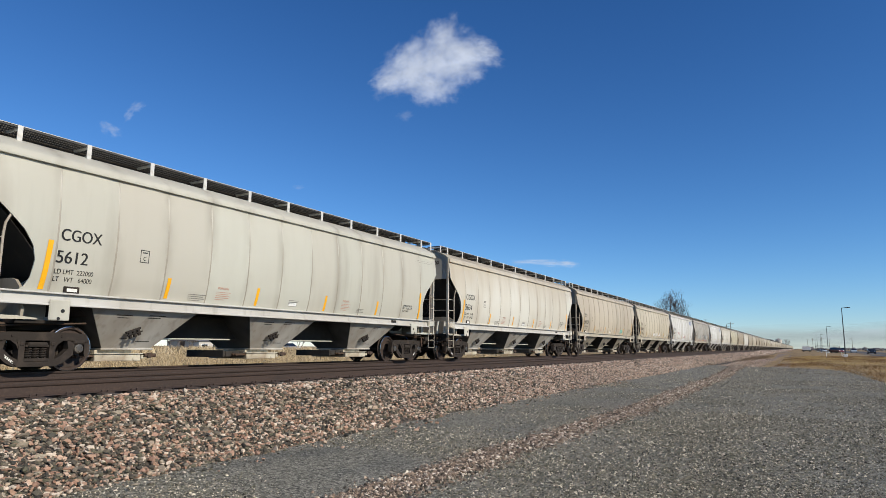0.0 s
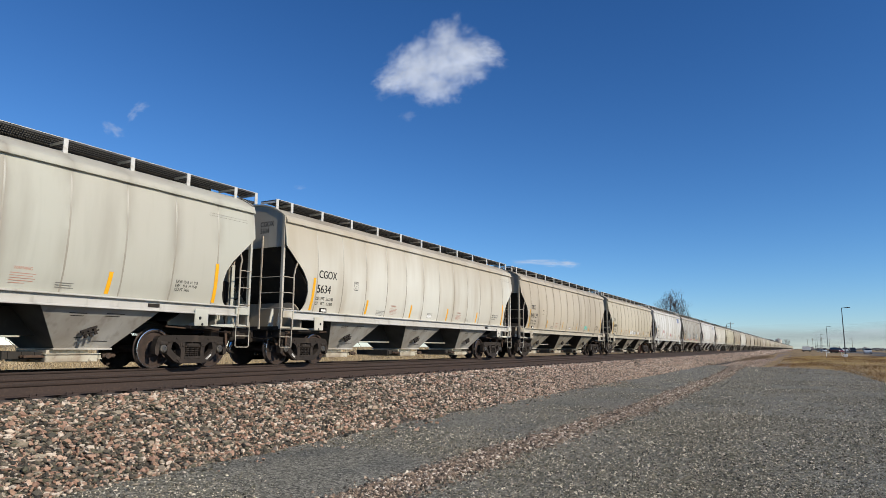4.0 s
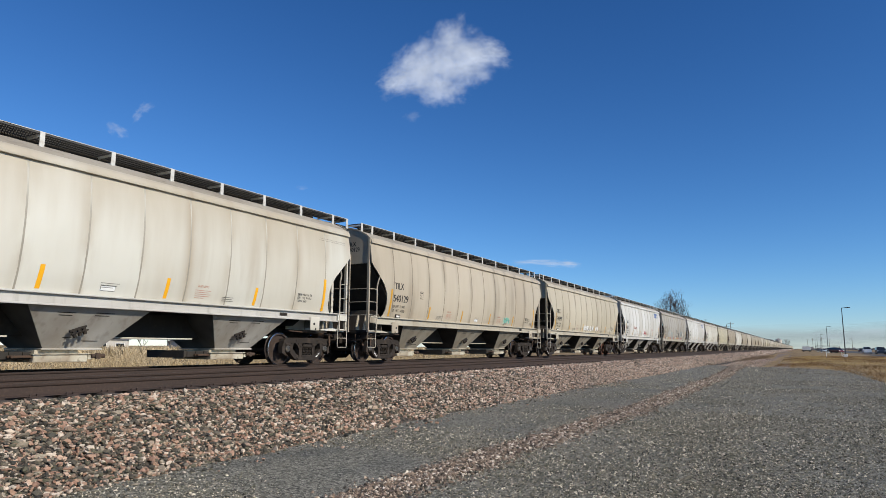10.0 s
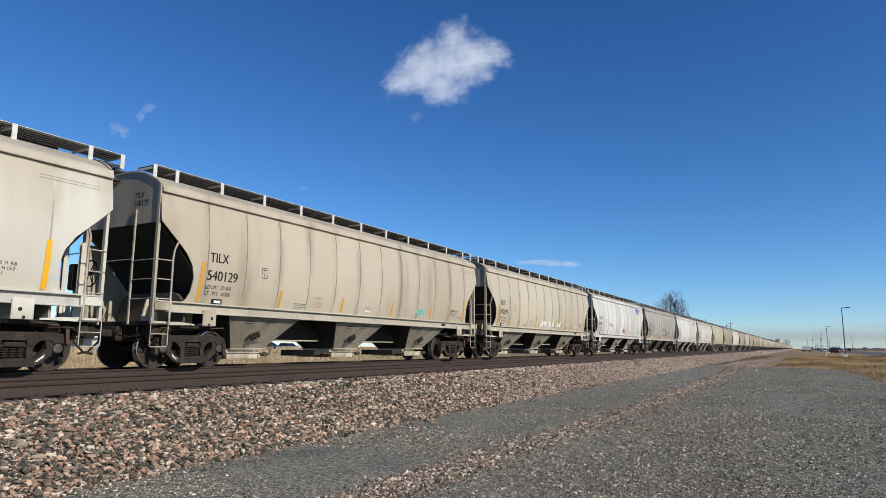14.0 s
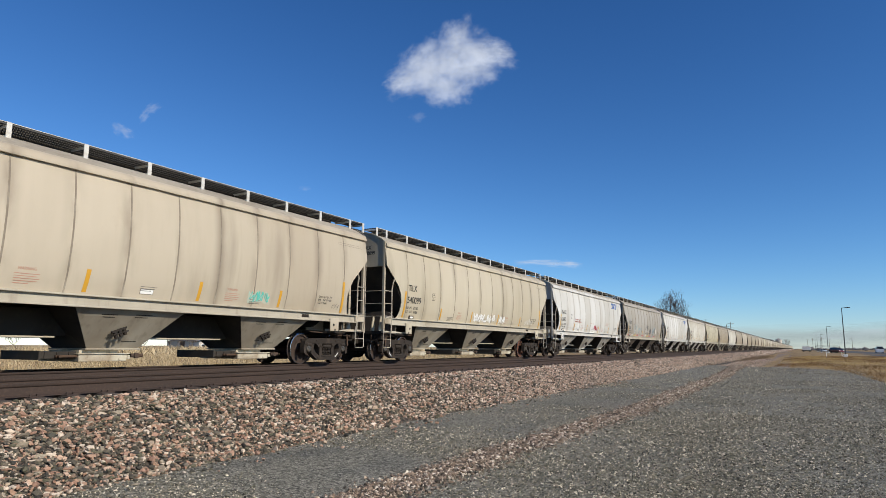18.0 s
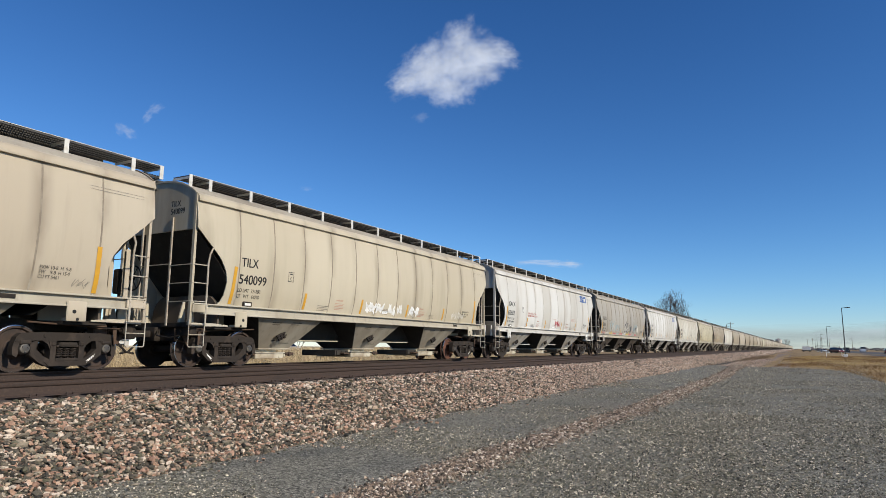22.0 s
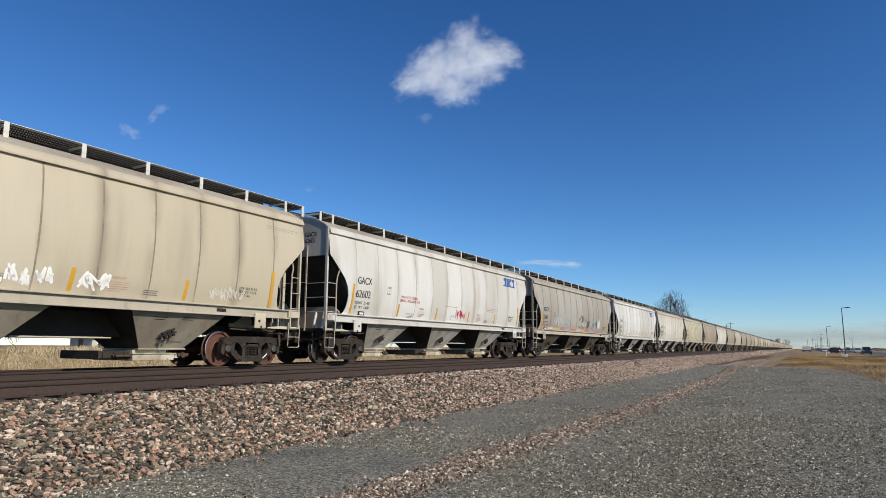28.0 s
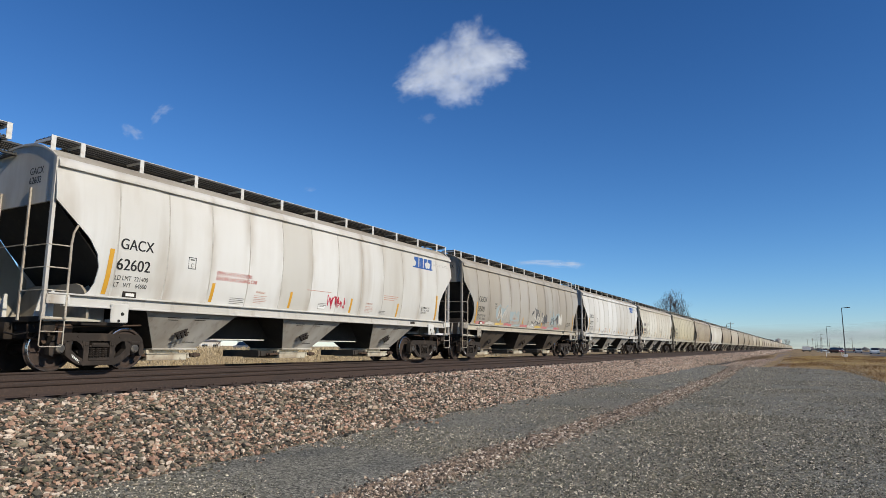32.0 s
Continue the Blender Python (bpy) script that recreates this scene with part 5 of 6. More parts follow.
bed_stones("ballast_stones", -9.4, -6.7, 2.5, 25, 1200, 0.022, 0.100, False, fade=(0, 1, 8, 25))
x, y = scatter(0, 0.9, 3, 30, 45)
keep = rng.uniform(0, 1, len(x)) > x / 0.9
x = x + np.array([toe_of(b) for b in y])
x, y = x[keep], y[keep]
s = stone_sizes(len(x), 0.02, 0.09)
stones("ballast_stones", np.stack([x, y, s * 0.25], 1), s, False, "ballast", "stray ballast stones at the edge of the lot")
bed_stones("ballast_stones", -9.3, -6.75, 8, 38, 800, 0.035, 0.11, True, "clean_ballast", "paler cream and pink ballast stones", fade=(8, 22, 31, 38))
bed_stones("ballast_stones", -9.0, -6.75, 32, 80, 420, 0.06, 0.14, True, "clean_ballast", "paler cream and pink ballast stones")
bed_stones("ballast_stones", -9.0, -6.75, 80, 160, 130, 0.10, 0.22, True, "clean_ballast", "paler cream and pink ballast stones")
bed_stones("ballast_stones", -9.0, -6.75, 160, 400, 26, 0.22, 0.46, True, "clean_ballast", "paler cream and pink ballast stones")
bed_stones("ballast_stones", -9.0, -6.75, 400, 900, 6, 0.45, 0.9, True, "clean_ballast", "paler cream and pink ballast stones")
x, y = scatter(-7.3, -3.0, 62, 120, 24)
s = stone_sizes(len(x), 0.05, 0.16)
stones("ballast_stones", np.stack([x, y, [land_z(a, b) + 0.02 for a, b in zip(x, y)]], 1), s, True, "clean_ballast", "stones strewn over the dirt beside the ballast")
bed_stones("ballast_stones", -14.0, -9.0, 3, 40, 110, 0.04, 0.10, True)


def pink_line(y):
    """Middle of the row of pinkish stones that runs down the lot."""
    pts = [(0, -4.05), (5.5, -4.03), (7.5, -4.0), (10.5, -3.9), (17.5, -3.72), (26, -3.9), (37, -3.95), (75, -5.4)]
    return np.interp(y, [p[0] for p in pts], [p[1] for p in pts])


y = 3.5 + 62 * rng.uniform(0, 1, 52000) ** 1.6
x = pink_line(y) + rng.normal(0, 0.19, len(y)) + 0.12 * np.array([noise.noise((0, b * 0.6, 8)) for b in y])
s = stone_sizes(len(y), 0.014, 0.062) * (1 + y / 40)
berm = 0.035 * np.exp(-((x - pink_line(y)) / 0.3) ** 2)
stones("pink_gravel", np.stack([x, y, berm + s * rng.uniform(0, 0.4, len(s))], 1), s, True, "pink", "row of pinkish gravel spilled along the lot")


def lot_stones(x0, x1, y0, y1, per_m2, low, high):
    x, y = scatter(x0, x1, y0, y1, per_m2)
    patch = np.array([noise.noise((a * 0.35, b * 0.35, 11)) for a, b in zip(x, y)])
    between = x < pink_line(y) - 0.35
    keep = (rng.uniform(-0.6, 0.6, len(x)) < np.where(between, patch - 0.38, patch + 0.1)) & (x > np.array([toe_of(b) for b in y]) + 0.05)
    x, y = x[keep], y[keep]
    s = stone_sizes(len(x), low, high)
    stones("lot_gravel", np.stack([x, y, s * rng.uniform(0, 0.4, len(s))], 1), s, True, "gravel", "fine loose gravel strewn over the lot")


lot_stones(-7.0, 3.0, 3.5, 9.0, 2500, 0.009, 0.042)
lot_stones(-7.5, 5.0, 9.0, 17.0, 1000, 0.012, 0.052)
lot_stones(-8.0, 6.0, 17.0, 36.0, 260, 0.016, 0.060)
lot_stones(-7.5, 3.5, 36.0, 60.0, 70, 0.020, 0.080)

# ---- grass ----
MAT["straw"] = material("dry_grass", (0.46, 0.37, 0.235), 0.9, 0, [(0.6, (1, 1, 1), 0.4, 0.6, (0.38, 0.29, 0.16), 0.8)], per_island=0.25)
MAT["brown_grass"] = material("brown_grass", (0.25, 0.145, 0.055), 0.9, 0, [(0.16, (1, 0.5, 1), 0.46, 0.58, (0.56, 0.41, 0.18), 0.95), (0.5, (1, 0.6, 1), 0.52, 0.64, (0.14, 0.075, 0.035), 0.85)], per_island=0.3)

MAT["scrub"] = material("brown_scrub", (0.19, 0.135, 0.09), 0.9, per_island=0.4)


def grass(name, x, y, z, tall, wide, mat, label):
    n = len(x)
    h = tall * rng.uniform(0.5, 1.2, n)
    a = rng.uniform(0, np.pi, n)
    dx, dy = np.cos(a) * wide, np.sin(a) * wide
    lean = rng.normal(0, 0.55, (n, 2)) * h[:, None]
    p = np.stack([x, y, z], 1)
    v = np.stack([p - np.stack([dx, dy, 0 * dx], 1), p + np.stack([dx, dy, 0 * dx], 1), p + np.stack([lean[:, 0], lean[:, 1], h], 1)], 1)
    whole(name, triangles(name, v.reshape(-1, 3), np.arange(3 * n).reshape(-1, 3)), mat, label, "grass", kind="stuff")


land_np = np.vectorize(land_z)
x, y = scatter(-46, -23, 4, 75, 36)
grass("tall_grass", x, y, land_np(x, y) - 0.02, 0.42, 0.022, "straw", "tall dry straw-coloured grass beyond the tracks")
x, y = scatter(-90, -46, 10, 130, 4)
grass("tall_grass", x, y, land_np(x, y) - 0.02, 0.9, 0.08, "straw", "tall dry straw-coloured grass in the far field")
x, y = scatter(-6, 12, 38, 130, 24)
keep = (y > np.array([lot_edge(a) for a in x]) - 0.6) & (x > np.interp(y, [40, 62, 90, 130], [-8, -2.2, -2.2, -2.6]))
x, y = x[keep], y[keep]
grass("short_grass", x, y, land_np(x, y) - 0.02, 0.15, 0.022, "brown_grass", "short dry brown grass at the edge of the lot")
x = rng.normal(-6.3, 0.8, 1800)
y = rng.normal(118, 14, 1800)
grass("dry_weeds", x, y, 0 * x, 0.30, 0.02, "scrub", "clump of dry brown weeds beside the ballast")


# ---- trees ----
MAT["bark"] = material("grey_bark", (0.16, 0.13, 0.105), 0.9, 0, [(6, (1, 1, 0.3), 0.45, 0.7, (0.08, 0.065, 0.05), 0.7)], 0.3, 20)
MAT["twig"] = material("grey_twigs", (0.115, 0.095, 0.082), 0.9, per_island=0.3)


def bare_tree(x, y, z, height, seed, spread_=0.55, depth=7, label="bare leafless cottonwood tree with grey-brown twigs", name="tree"):
    """Trunk and limbs that fork again and again; the last forks are the twigs of the crown."""
    r = random.Random(seed)
    limbs, twigs = Build(), Build()

    def grow(p, d, length, radius, level):
        q = p
        pts, rad = [p], [radius]
        for k in range(3):
            d = (d + Vector((r.gauss(0, 0.14), r.gauss(0, 0.14), 0.10))).normalized()
            q = q + d * length / 3
            pts.append(q)
            rad.append(radius * (1 - 0.13 * (k + 1)))
        (limbs if level < 3 else twigs).tube(pts, rad, 6 if level < 2 else 4 if level < 4 else 3, False)
        if level < depth:
            for k in range(3 if level in (1, 3, 4) else 2 + (r.random() < 0.5)):
                side = Vector((r.gauss(0, 1), r.gauss(0, 1), r.gauss(0.15, 0.5))).normalized()
                grow(pts[-1 - (k % 2) * (level > 0)], (d + side * spread_ * r.uniform(0.6, 1.5)).normalized(), length * r.uniform(0.6, 0.85), max(radius * 0.58, 0.012), level + 1)

    grow(Vector((0, 0, -0.1)), Vector((0, 0, 1)), height * 0.33, height * 0.020, 0)
    t = thing(name, label, "tree", "bare trees", m=pose(x, y, z))
    part("trunk", limbs.mesh("trunk", 60), "bark", t)
    part("crown", twigs.mesh("crown"), "twig", t)
    return t


for x, y, h, seed, fork, levels in ((-29.3, 152, 9.8, 1, 0.58, 6), (-25.6, 150, 13.4, 2, 0.48, 7), (-24.0, 153, 12.0, 5, 0.45, 6), (-22.4, 152, 9.8, 4, 0.5, 6), (-20.3, 153, 8.2, 8, 0.6, 6)):
    bare_tree(x, y, land_z(x, y), h, seed, fork, levels)
for i in range(12):
    r = random.Random(40 + i)
    x, y = -r.uniform(70, 100), 32 + i * 8.5 + r.uniform(-3, 3)
    bare_tree(x, y, land_z(x, y), r.uniform(2.6, 4.2), 60 + i, 0.8, 5, "bare brown thicket at the edge of the far field", "thicket")
for i, y in enumerate((57.5, 59.8, 62.0, 65.5, 70.0)):
    bare_tree(-79 - i % 2 * 3, y, land_z(-80, y), 3.2 + 0.3 * (i % 3), 120 + i, 0.8, 5, "bare brown thicket beside a shed", "thicket")
for x, y, h, seed in ((34, 230, 6.5, 90), (41, 262, 7.5, 91), (37, 300, 6.0, 92), (60, 380, 8, 93)):
    bare_tree(x, y, 0, h, seed, 0.7)


# ---- highway, lamps and buildings ----
MAT["asphalt"] = material("worn_asphalt", (0.085, 0.083, 0.080), 0.9, 0, [(0.4, (1, 0.1, 1), 0.4, 0.7, (0.12, 0.115, 0.11), 0.8)], 0.3, 30)
MAT["lamp_steel"] = material("dark_lamp_steel", (0.05, 0.055, 0.06), 0.5, 0.4)
MAT["pale"] = material("pale_wall", (0.46, 0.43, 0.38), 0.8, 0, [(0.4, (1, 1, 0.4), 0.45, 0.75, (0.58, 0.56, 0.52), 0.7)])
MAT["roof_grey"] = material("grey_roof", (0.26, 0.25, 0.24), 0.8, 0, [(0.8, (1, 1, 1), 0.45, 0.7, (0.18, 0.17, 0.16), 0.7)])
MAT["glass"] = material("dark_glass", (0.02, 0.025, 0.03), 0.08, 0, spec=0.6)
MAT["rubber"] = material("tyre_rubber", (0.02, 0.02, 0.02), 0.8)
MAT["timber"] = material("weathered_timber", (0.15, 0.11, 0.08), 0.9, 0, [(3, (1, 1, 0.2), 0.45, 0.7, (0.08, 0.06, 0.045), 0.8)], 0.3, 20)
ROAD_Z = 0.25
road = Build()
sheet(road, [12.6, 14, 17, 19.5, 22, 27], [30, 60, 100, 150, 220, 400, 900, 2500], lambda x, y: ROAD_Z)
whole("road", road.mesh("road"), "asphalt", "grey asphalt highway running beside the railway", "road", kind="structure")


def street_lamp(x, y, h):
    t = thing("street_lamp", "tall dark steel street lamp with a short arm", "street lamp", "street lamps", m=pose(x, y, land_z(x, y)))
    part("base", Build().box(-0.28, 0.28, -0.28, 0.28, -0.3, 0.45, None, 0.04).mesh("base"), "bone", t, "pale concrete footing")
    part("pole", Build().tube([(0, 0, 0.45), (0, 0, h * 0.5), (0, 0, h)], [0.085, 0.07, 0.055], 10).mesh("pole", 40), "lamp_steel", t)
    part("arm", Build().tube([(0, 0, h - 0.05), (0.4, 0, h + 0.02), (0.75, 0, h + 0.03)], 0.045, 8).mesh("arm", 40), "lamp_steel", t)
    part("lamp_head", Build().box(0.55, 1.15, -0.15, 0.15, h - 0.03, h + 0.10, None, 0.03).mesh("lamp_head"), "lamp_steel", t)


for x, y in ((6.1, 120), (6.95, 220), (7.6, 320), (8.3, 420), (9.0, 520)):
    street_lamp(x, y, 7.75)
for x, y, h in ((3.55, 122, 0.85), (5.75, 123, 0.75)):
    t = thing("marker_post", "white marker post standing in dry grass", "marker post", "marker posts", m=pose(x, y, land_z(x, y)))
    part("post", Build().turned([(-0.2, 0.05), (h - 0.06, 0.045), (h, 0.03)], (0, 0, 0), "z", 12).mesh("post", 40), "bone", t)
    part("cap", Build().turned([(h - 0.02, 0.055), (h + 0.04, 0.045)], (0, 0, 0), "z", 12).mesh("cap", 40), "bone", t)


def utility_pole(x, y, h, label="weathered wooden utility pole with a crossarm"):
    t = thing("utility_pole", label, "utility pole", "utility poles", m=pose(x, y, 0))
    part("pole", Build().tube([(0, 0, -0.3), (0, 0, h)], [0.17, 0.11], 8).mesh("pole", 40), "timber", t)
    part("crossarm", Build().box(-1.2, 1.2, -0.06, 0.06, h - 0.75, h - 0.6, None, 0.01).mesh("crossarm"), "timber", t)
    for k in (-1.05, -0.5, 0.5, 1.05):
        part("insulator", shape("insulator", lambda b: b.turned([(0, 0.05), (0.08, 0.07), (0.16, 0.03)], (0, 0, 0), "z", 8)), "bone", t, "", pose(k, 0, h - 0.6))


for x, y, h in ((-27.2, 300, 11.6), (-25.6, 300, 12.6), (23.5, 700, 11), (30, 200, 5.6), (14, 560, 10), (10, 690, 11), (7, 830, 12), (38, 640, 11)):
    utility_pole(x, y, h)


def building(name, label, x0, x1, y0, y1, h, ridge, windows, category="building"):
    """Walls, gable roof, door and windows; the windows face the tracks."""
    t = thing(name, label, category, m=pose((x0 + x1) / 2, (y0 + y1) / 2, land_z((x0 + x1) / 2, (y0 + y1) / 2) - 0.1))
    w, d = (x1 - x0) / 2, (y1 - y0) / 2
    part("wall", Build().box(-w, w, -d, d, 0, h).mesh("wall"), "pale", t, "pale painted wall")
    b = Build()
    b.add([(sx * (w + 0.3), sy * (d + 0.3), h) for sx, sy in ((-1, -1), (1, -1), (1, 1), (-1, 1))] + [(0, -d - 0.3, h + ridge), (0, d + 0.3, h + ridge)],
          [(3, 2, 1, 0), (0, 1, 4), (1, 2, 5, 4), (2, 3, 5), (3, 0, 4, 5)])
    part("roof", b.mesh("roof"), "roof_grey", t, "grey roof")
    for k in range(windows):
        yy = -d + (k + 0.5) * 2 * d / windows
        f = part("window", Build().box(w - 0.02, w + 0.05, yy - 0.7, yy + 0.7, h * 0.35, h * 0.75, None, 0.01).mesh("window"), "bone", t)
        part("pane", Build().box(w + 0.05, w + 0.06, yy - 0.6, yy + 0.6, h * 0.39, h * 0.71).mesh("pane"), "glass", f)
    part("door", Build().box(-0.5, 0.5, -d - 0.05, -d, 0, 2.0, None, 0.01).mesh("door"), "timber", t)
    return t


building("shed", "low white shed with a grey roof in the far field", -88, -83, 52.8, 58.2, 1.9, 0.3, 2, "shed")
building("house", "small white gabled house across the field", -96, -88, 74.6, 79.2, 1.8, 0.5, 2, "house")
building("warehouse", "pale distant warehouse beside the railway", -52, -38, 1190, 1215, 15, 1.2, 3, "warehouse")
t = thing("silo", "pale round grain silo far down the railway", "silo", m=pose(-31.5, 1200, 0))
part("drum", Build().turned([(-0.3, 4.8), (16, 4.8)], (0, 0, 0), "z", 28).mesh("drum", 40), "pale", t)
part("roof", Build().turned([(16, 4.95), (18.5, 0.4)], (0, 0, 0), "z", 28).mesh("roof", 40), "roof_grey", t)
for x, y, h, seed in ((-30, 1480, 21, 70), (-24.5, 1500, 19, 71)):
    bare_tree(x, y, 0, h, seed, 0.8, 6, "dark leafless tree beside the distant silo")

# white trailer parked far off
t = thing("trailer", "white box trailer parked far down the verge", "trailer", m=pose(2.6, 400, -0.12))
part("box", Build().box(-1.9, 1.9, -1.3, 1.3, 0.9, 2.9, None, 0.04).mesh("box"), "bone", t, "white box body")
part("chassis", Build().box(-2.3, 2.3, -1.1, 1.1, 0.55, 0.9).mesh("chassis"), "black", t)
for k in (-1.5, 1.5):
    part("wheel", Build().turned([(-1.2, 0.45), (-0.9, 0.45), (0.9, 0.45), (1.2, 0.45)], (k, 0, 0.45), "y", 16).mesh("wheel", 40), "rubber", t)

# sign gantry over the far highway
t = thing("sign_gantry", "dark steel gantry spanning the distant highway", "gantry", m=pose(4, 800, 0))
part("beam", Build().box(10, 32, -0.3, 0.3, 4.2, 4.8, None, 0.03).mesh("beam"), "lamp_steel", t)
for x in (10.4, 31.6):
    part("column", Build().box(x - 0.2, x + 0.2, -0.2, 0.2, -0.3, 4.3, None, 0.03).mesh("column"), "lamp_steel", t)


# ---- road vehicles ----
def gloss(name, c):
    return material(name, c, 0.25, 0.0, [(2, (1, 1, 1), 0.55, 0.8, (c[0] * 0.7 + 0.03, c[1] * 0.7 + 0.03, c[2] * 0.7 + 0.02), 0.5)], spec=0.6)


def vehicle(name, label, category, colour, length=4.7, width=1.84, height=1.5, hood=0.28, boot=0.16, tall=0.0):
    """A road vehicle along y, its front towards -y."""
    t = thing(name, label, category, "road traffic")
    l, w, belt = length / 2, width / 2, 0.62 * height
    o = [(-l, 0.42), (-l + 0.05, belt * 0.82), (-l + length * hood * 0.9, belt), (l - length * boot, belt * 1.02), (l - 0.03, belt * 0.95), (l, 0.45), (l - 0.1, 0.26), (-l + 0.1, 0.26)]
    part("body", Build().slab(o, -w, w).mesh("body", 20), colour, t)
    c = [(-l + length * hood * 0.85, belt), (-l + length * (hood + 0.16), height), (l - length * (boot + 0.10) + tall, height), (l - length * boot + tall, belt * 1.02)]
    b = Build()
    n = len(c)
    b.add([(sx * (w - 0.05 - 0.16 * (z > belt * 1.1)), y, z) for sx in (-1, 1) for y, z in c], [(0, 1, 2, 3), (7, 6, 5, 4)] + [(i, i + 4, (i + 1) % 4 + 4, (i + 1) % 4) for i in range(4)])
    part("glazing", b.mesh("glazing"), "glass", t, "dark tinted glass")
    part("roof", Build().box(-w + 0.2, w - 0.2, -l + length * (hood + 0.15), l - length * (boot + 0.09) + tall, height - 0.03, height + 0.03, None, 0.02).mesh("roof"), colour, t)
    for sy in (-1, 1):
        for sx in (-1, 1):
            wh = part("wheel", shape("road_wheel", lambda b: b.turned([(-0.11, 0.24), (-0.10, 0.33), (0.10, 0.33), (0.11, 0.24)], (0, 0, 0), "x", 16), 40), "rubber", t, "", pose(sx * (w - 0.10), sy * length * 0.30, 0.33))
            part("headlight" if sy < 0 else "tail_light", Build().box(-0.16, 0.16, -0.02, 0.02, -0.06, 0.06, None, 0.01).mesh("light"), "bone" if sy < 0 else "spray_red", t, "", pose(sx * (w - 0.25), sy * (l - 0.01), belt * 0.78))
    return t


WHITE, DARK = gloss("white_car_paint", (0.72, 0.72, 0.72)), gloss("black_car_paint", (0.03, 0.032, 0.036))
MAROON, SILVER = gloss("maroon_car_paint", (0.10, 0.015, 0.02)), gloss("silver_car_paint", (0.38, 0.39, 0.40))
# each with its lane, speed along the road and place at the start; oncoming ones drive towards -y
TRAFFIC = [
    (vehicle("car", "white sedan driving on the highway", "car", WHITE), 17.0, -14.24, 282.7),
    (vehicle("car", "dark sedan driving on the highway", "car", DARK, 4.6, 1.8, 1.45), 17.0, -12.94, 213.9),
    (vehicle("suv", "black sport utility vehicle driving on the highway", "car", DARK, 4.8, 1.95, 1.78, 0.24, 0.03), 17.0, -16.22, 352.6),
    (vehicle("pickup_truck", "white pickup truck driving on the highway", "pickup truck", WHITE, 5.8, 2.0, 1.9, 0.24, 0.36), 17.0, -17.92, 407.1),
    (vehicle("van", "white van driving away on the highway", "van", WHITE, 5.2, 2.0, 2.1, 0.16, 0.02), 22.0, 15.87, -36.1),
    (vehicle("suv", "dark sport utility vehicle driving on the highway", "car", DARK, 4.8, 1.95, 1.78, 0.24, 0.03), 14.0, -13.48, 566.5),
    (vehicle("car", "maroon hatchback driving away on the highway", "car", MAROON, 4.3, 1.8, 1.5, 0.24, 0.05), 22.0, 12.87, -57.2),
    (vehicle("car", "white hatchback driving on the highway", "car", WHITE, 4.5, 1.85, 1.6, 0.24, 0.06), 17.0, -14.77, 677.6),
    (vehicle("car", "silver sedan driving on the highway", "car", SILVER), 17.0, -14.7, 730.0),
    (vehicle("car", "dark hatchback driving away on the highway", "car", DARK, 4.3, 1.8, 1.5, 0.24, 0.05), 22.0, 19.54, 126.6),
]
parked = vehicle("suv", "maroon sport utility vehicle parked on the verge", "car", MAROON, 4.9, 1.95, 1.8, 0.22, 0.03)
parked.matrix_basis = pose(10.6, 258, 0.18, 0, 0, 35)
parked = vehicle("car", "white car waiting far down the verge", "car", WHITE)
parked.matrix_basis = pose(11.0, 420, 0.0, 0, 0, 20)
for make, turn, y in ((SILVER, 80, 73.6), (DARK, 95, 78.4), (WHITE, 88, 83.0)):
    parked = vehicle("car", ("silver" if make == SILVER else "white" if make == WHITE else "dark") + " car parked across the dry field", "car", make)
    parked.matrix_basis = pose(-76, y, land_z(-76, y), 0, 0, turn)

# distant woods along the horizon
MAT["woods"] = material("distant_woods", (0.13, 0.125, 0.125), 1.0, 0, [(0.05, (1, 1, 1), 0.4, 0.6, (0.20, 0.19, 0.18), 0.8)], per_island=0.25)
woods = []
for x0, x1, y0, n in ((16, 700, 1700, 520), (-900, -40, 1900, 420), (40, 160, 900, 60)):
    for i in range(n):
        x = rng.uniform(x0, x1)
        woods.append((x, y0 + rng.uniform(-120, 120), 0.8, rng.uniform(6, 15) * (0.5 + 0.5 * abs(noise.noise((x * 0.02, y0, 0)))) * (1 if y0 > 1000 else 0.5)))
woods = np.array(woods)
stones("distant_woods", woods[:, :3], woods[:, 3], False, "woods", "dark leafless woods along the horizon", 1.0)

# a worn dirt track leading on from the lot
MAT["dirt"] = material("dirt_track", (0.21, 0.158, 0.118), 0.95, 0, [(0.8, (1, 0.2, 1), 0.45, 0.7, (0.24, 0.195, 0.15), 0.8)], 0.8, 20, grain=[(20, 0.6, 1.4)])
path = Build()


def track_x(x, y):
    """The track drifts towards the railway and widens as it goes."""
    return -1.9 - 0.0165 * (y - 66) + (x + 1.9) * (1 + 0.006 * (y - 66))


sheet(path, [-2.85, -2.4, -1.9, -1.4, -0.95], [61 + 4 * i for i in range(70)], lambda x, y: land_z(track_x(x, y), y) + 0.015)
path.v = [(track_x(x, y), y, z) for x, y, z in path.v]
whole("dirt_track", path.mesh("dirt_track", 60), "dirt", "worn brown dirt track beside the ballast", "dirt track", kind="structure")

# a broken board lying at the foot of the ballast
t = thing("broken_board", "broken weathered board lying beside the ballast", "board", m=pose(-7.75, 64, 0.02, 0, 0, 25))
part("plank", Build().box(-0.6, 0.6, -0.10, 0.10, 0, 0.08, None, 0.02).mesh("plank"), "timber", t)
part("splinter", Build().box(0.1, 0.7, 0.05, 0.2, 0.06, 0.12, pose(0, 0, 0, 0, -8, 15), 0.02).mesh("splinter"), "timber", t)


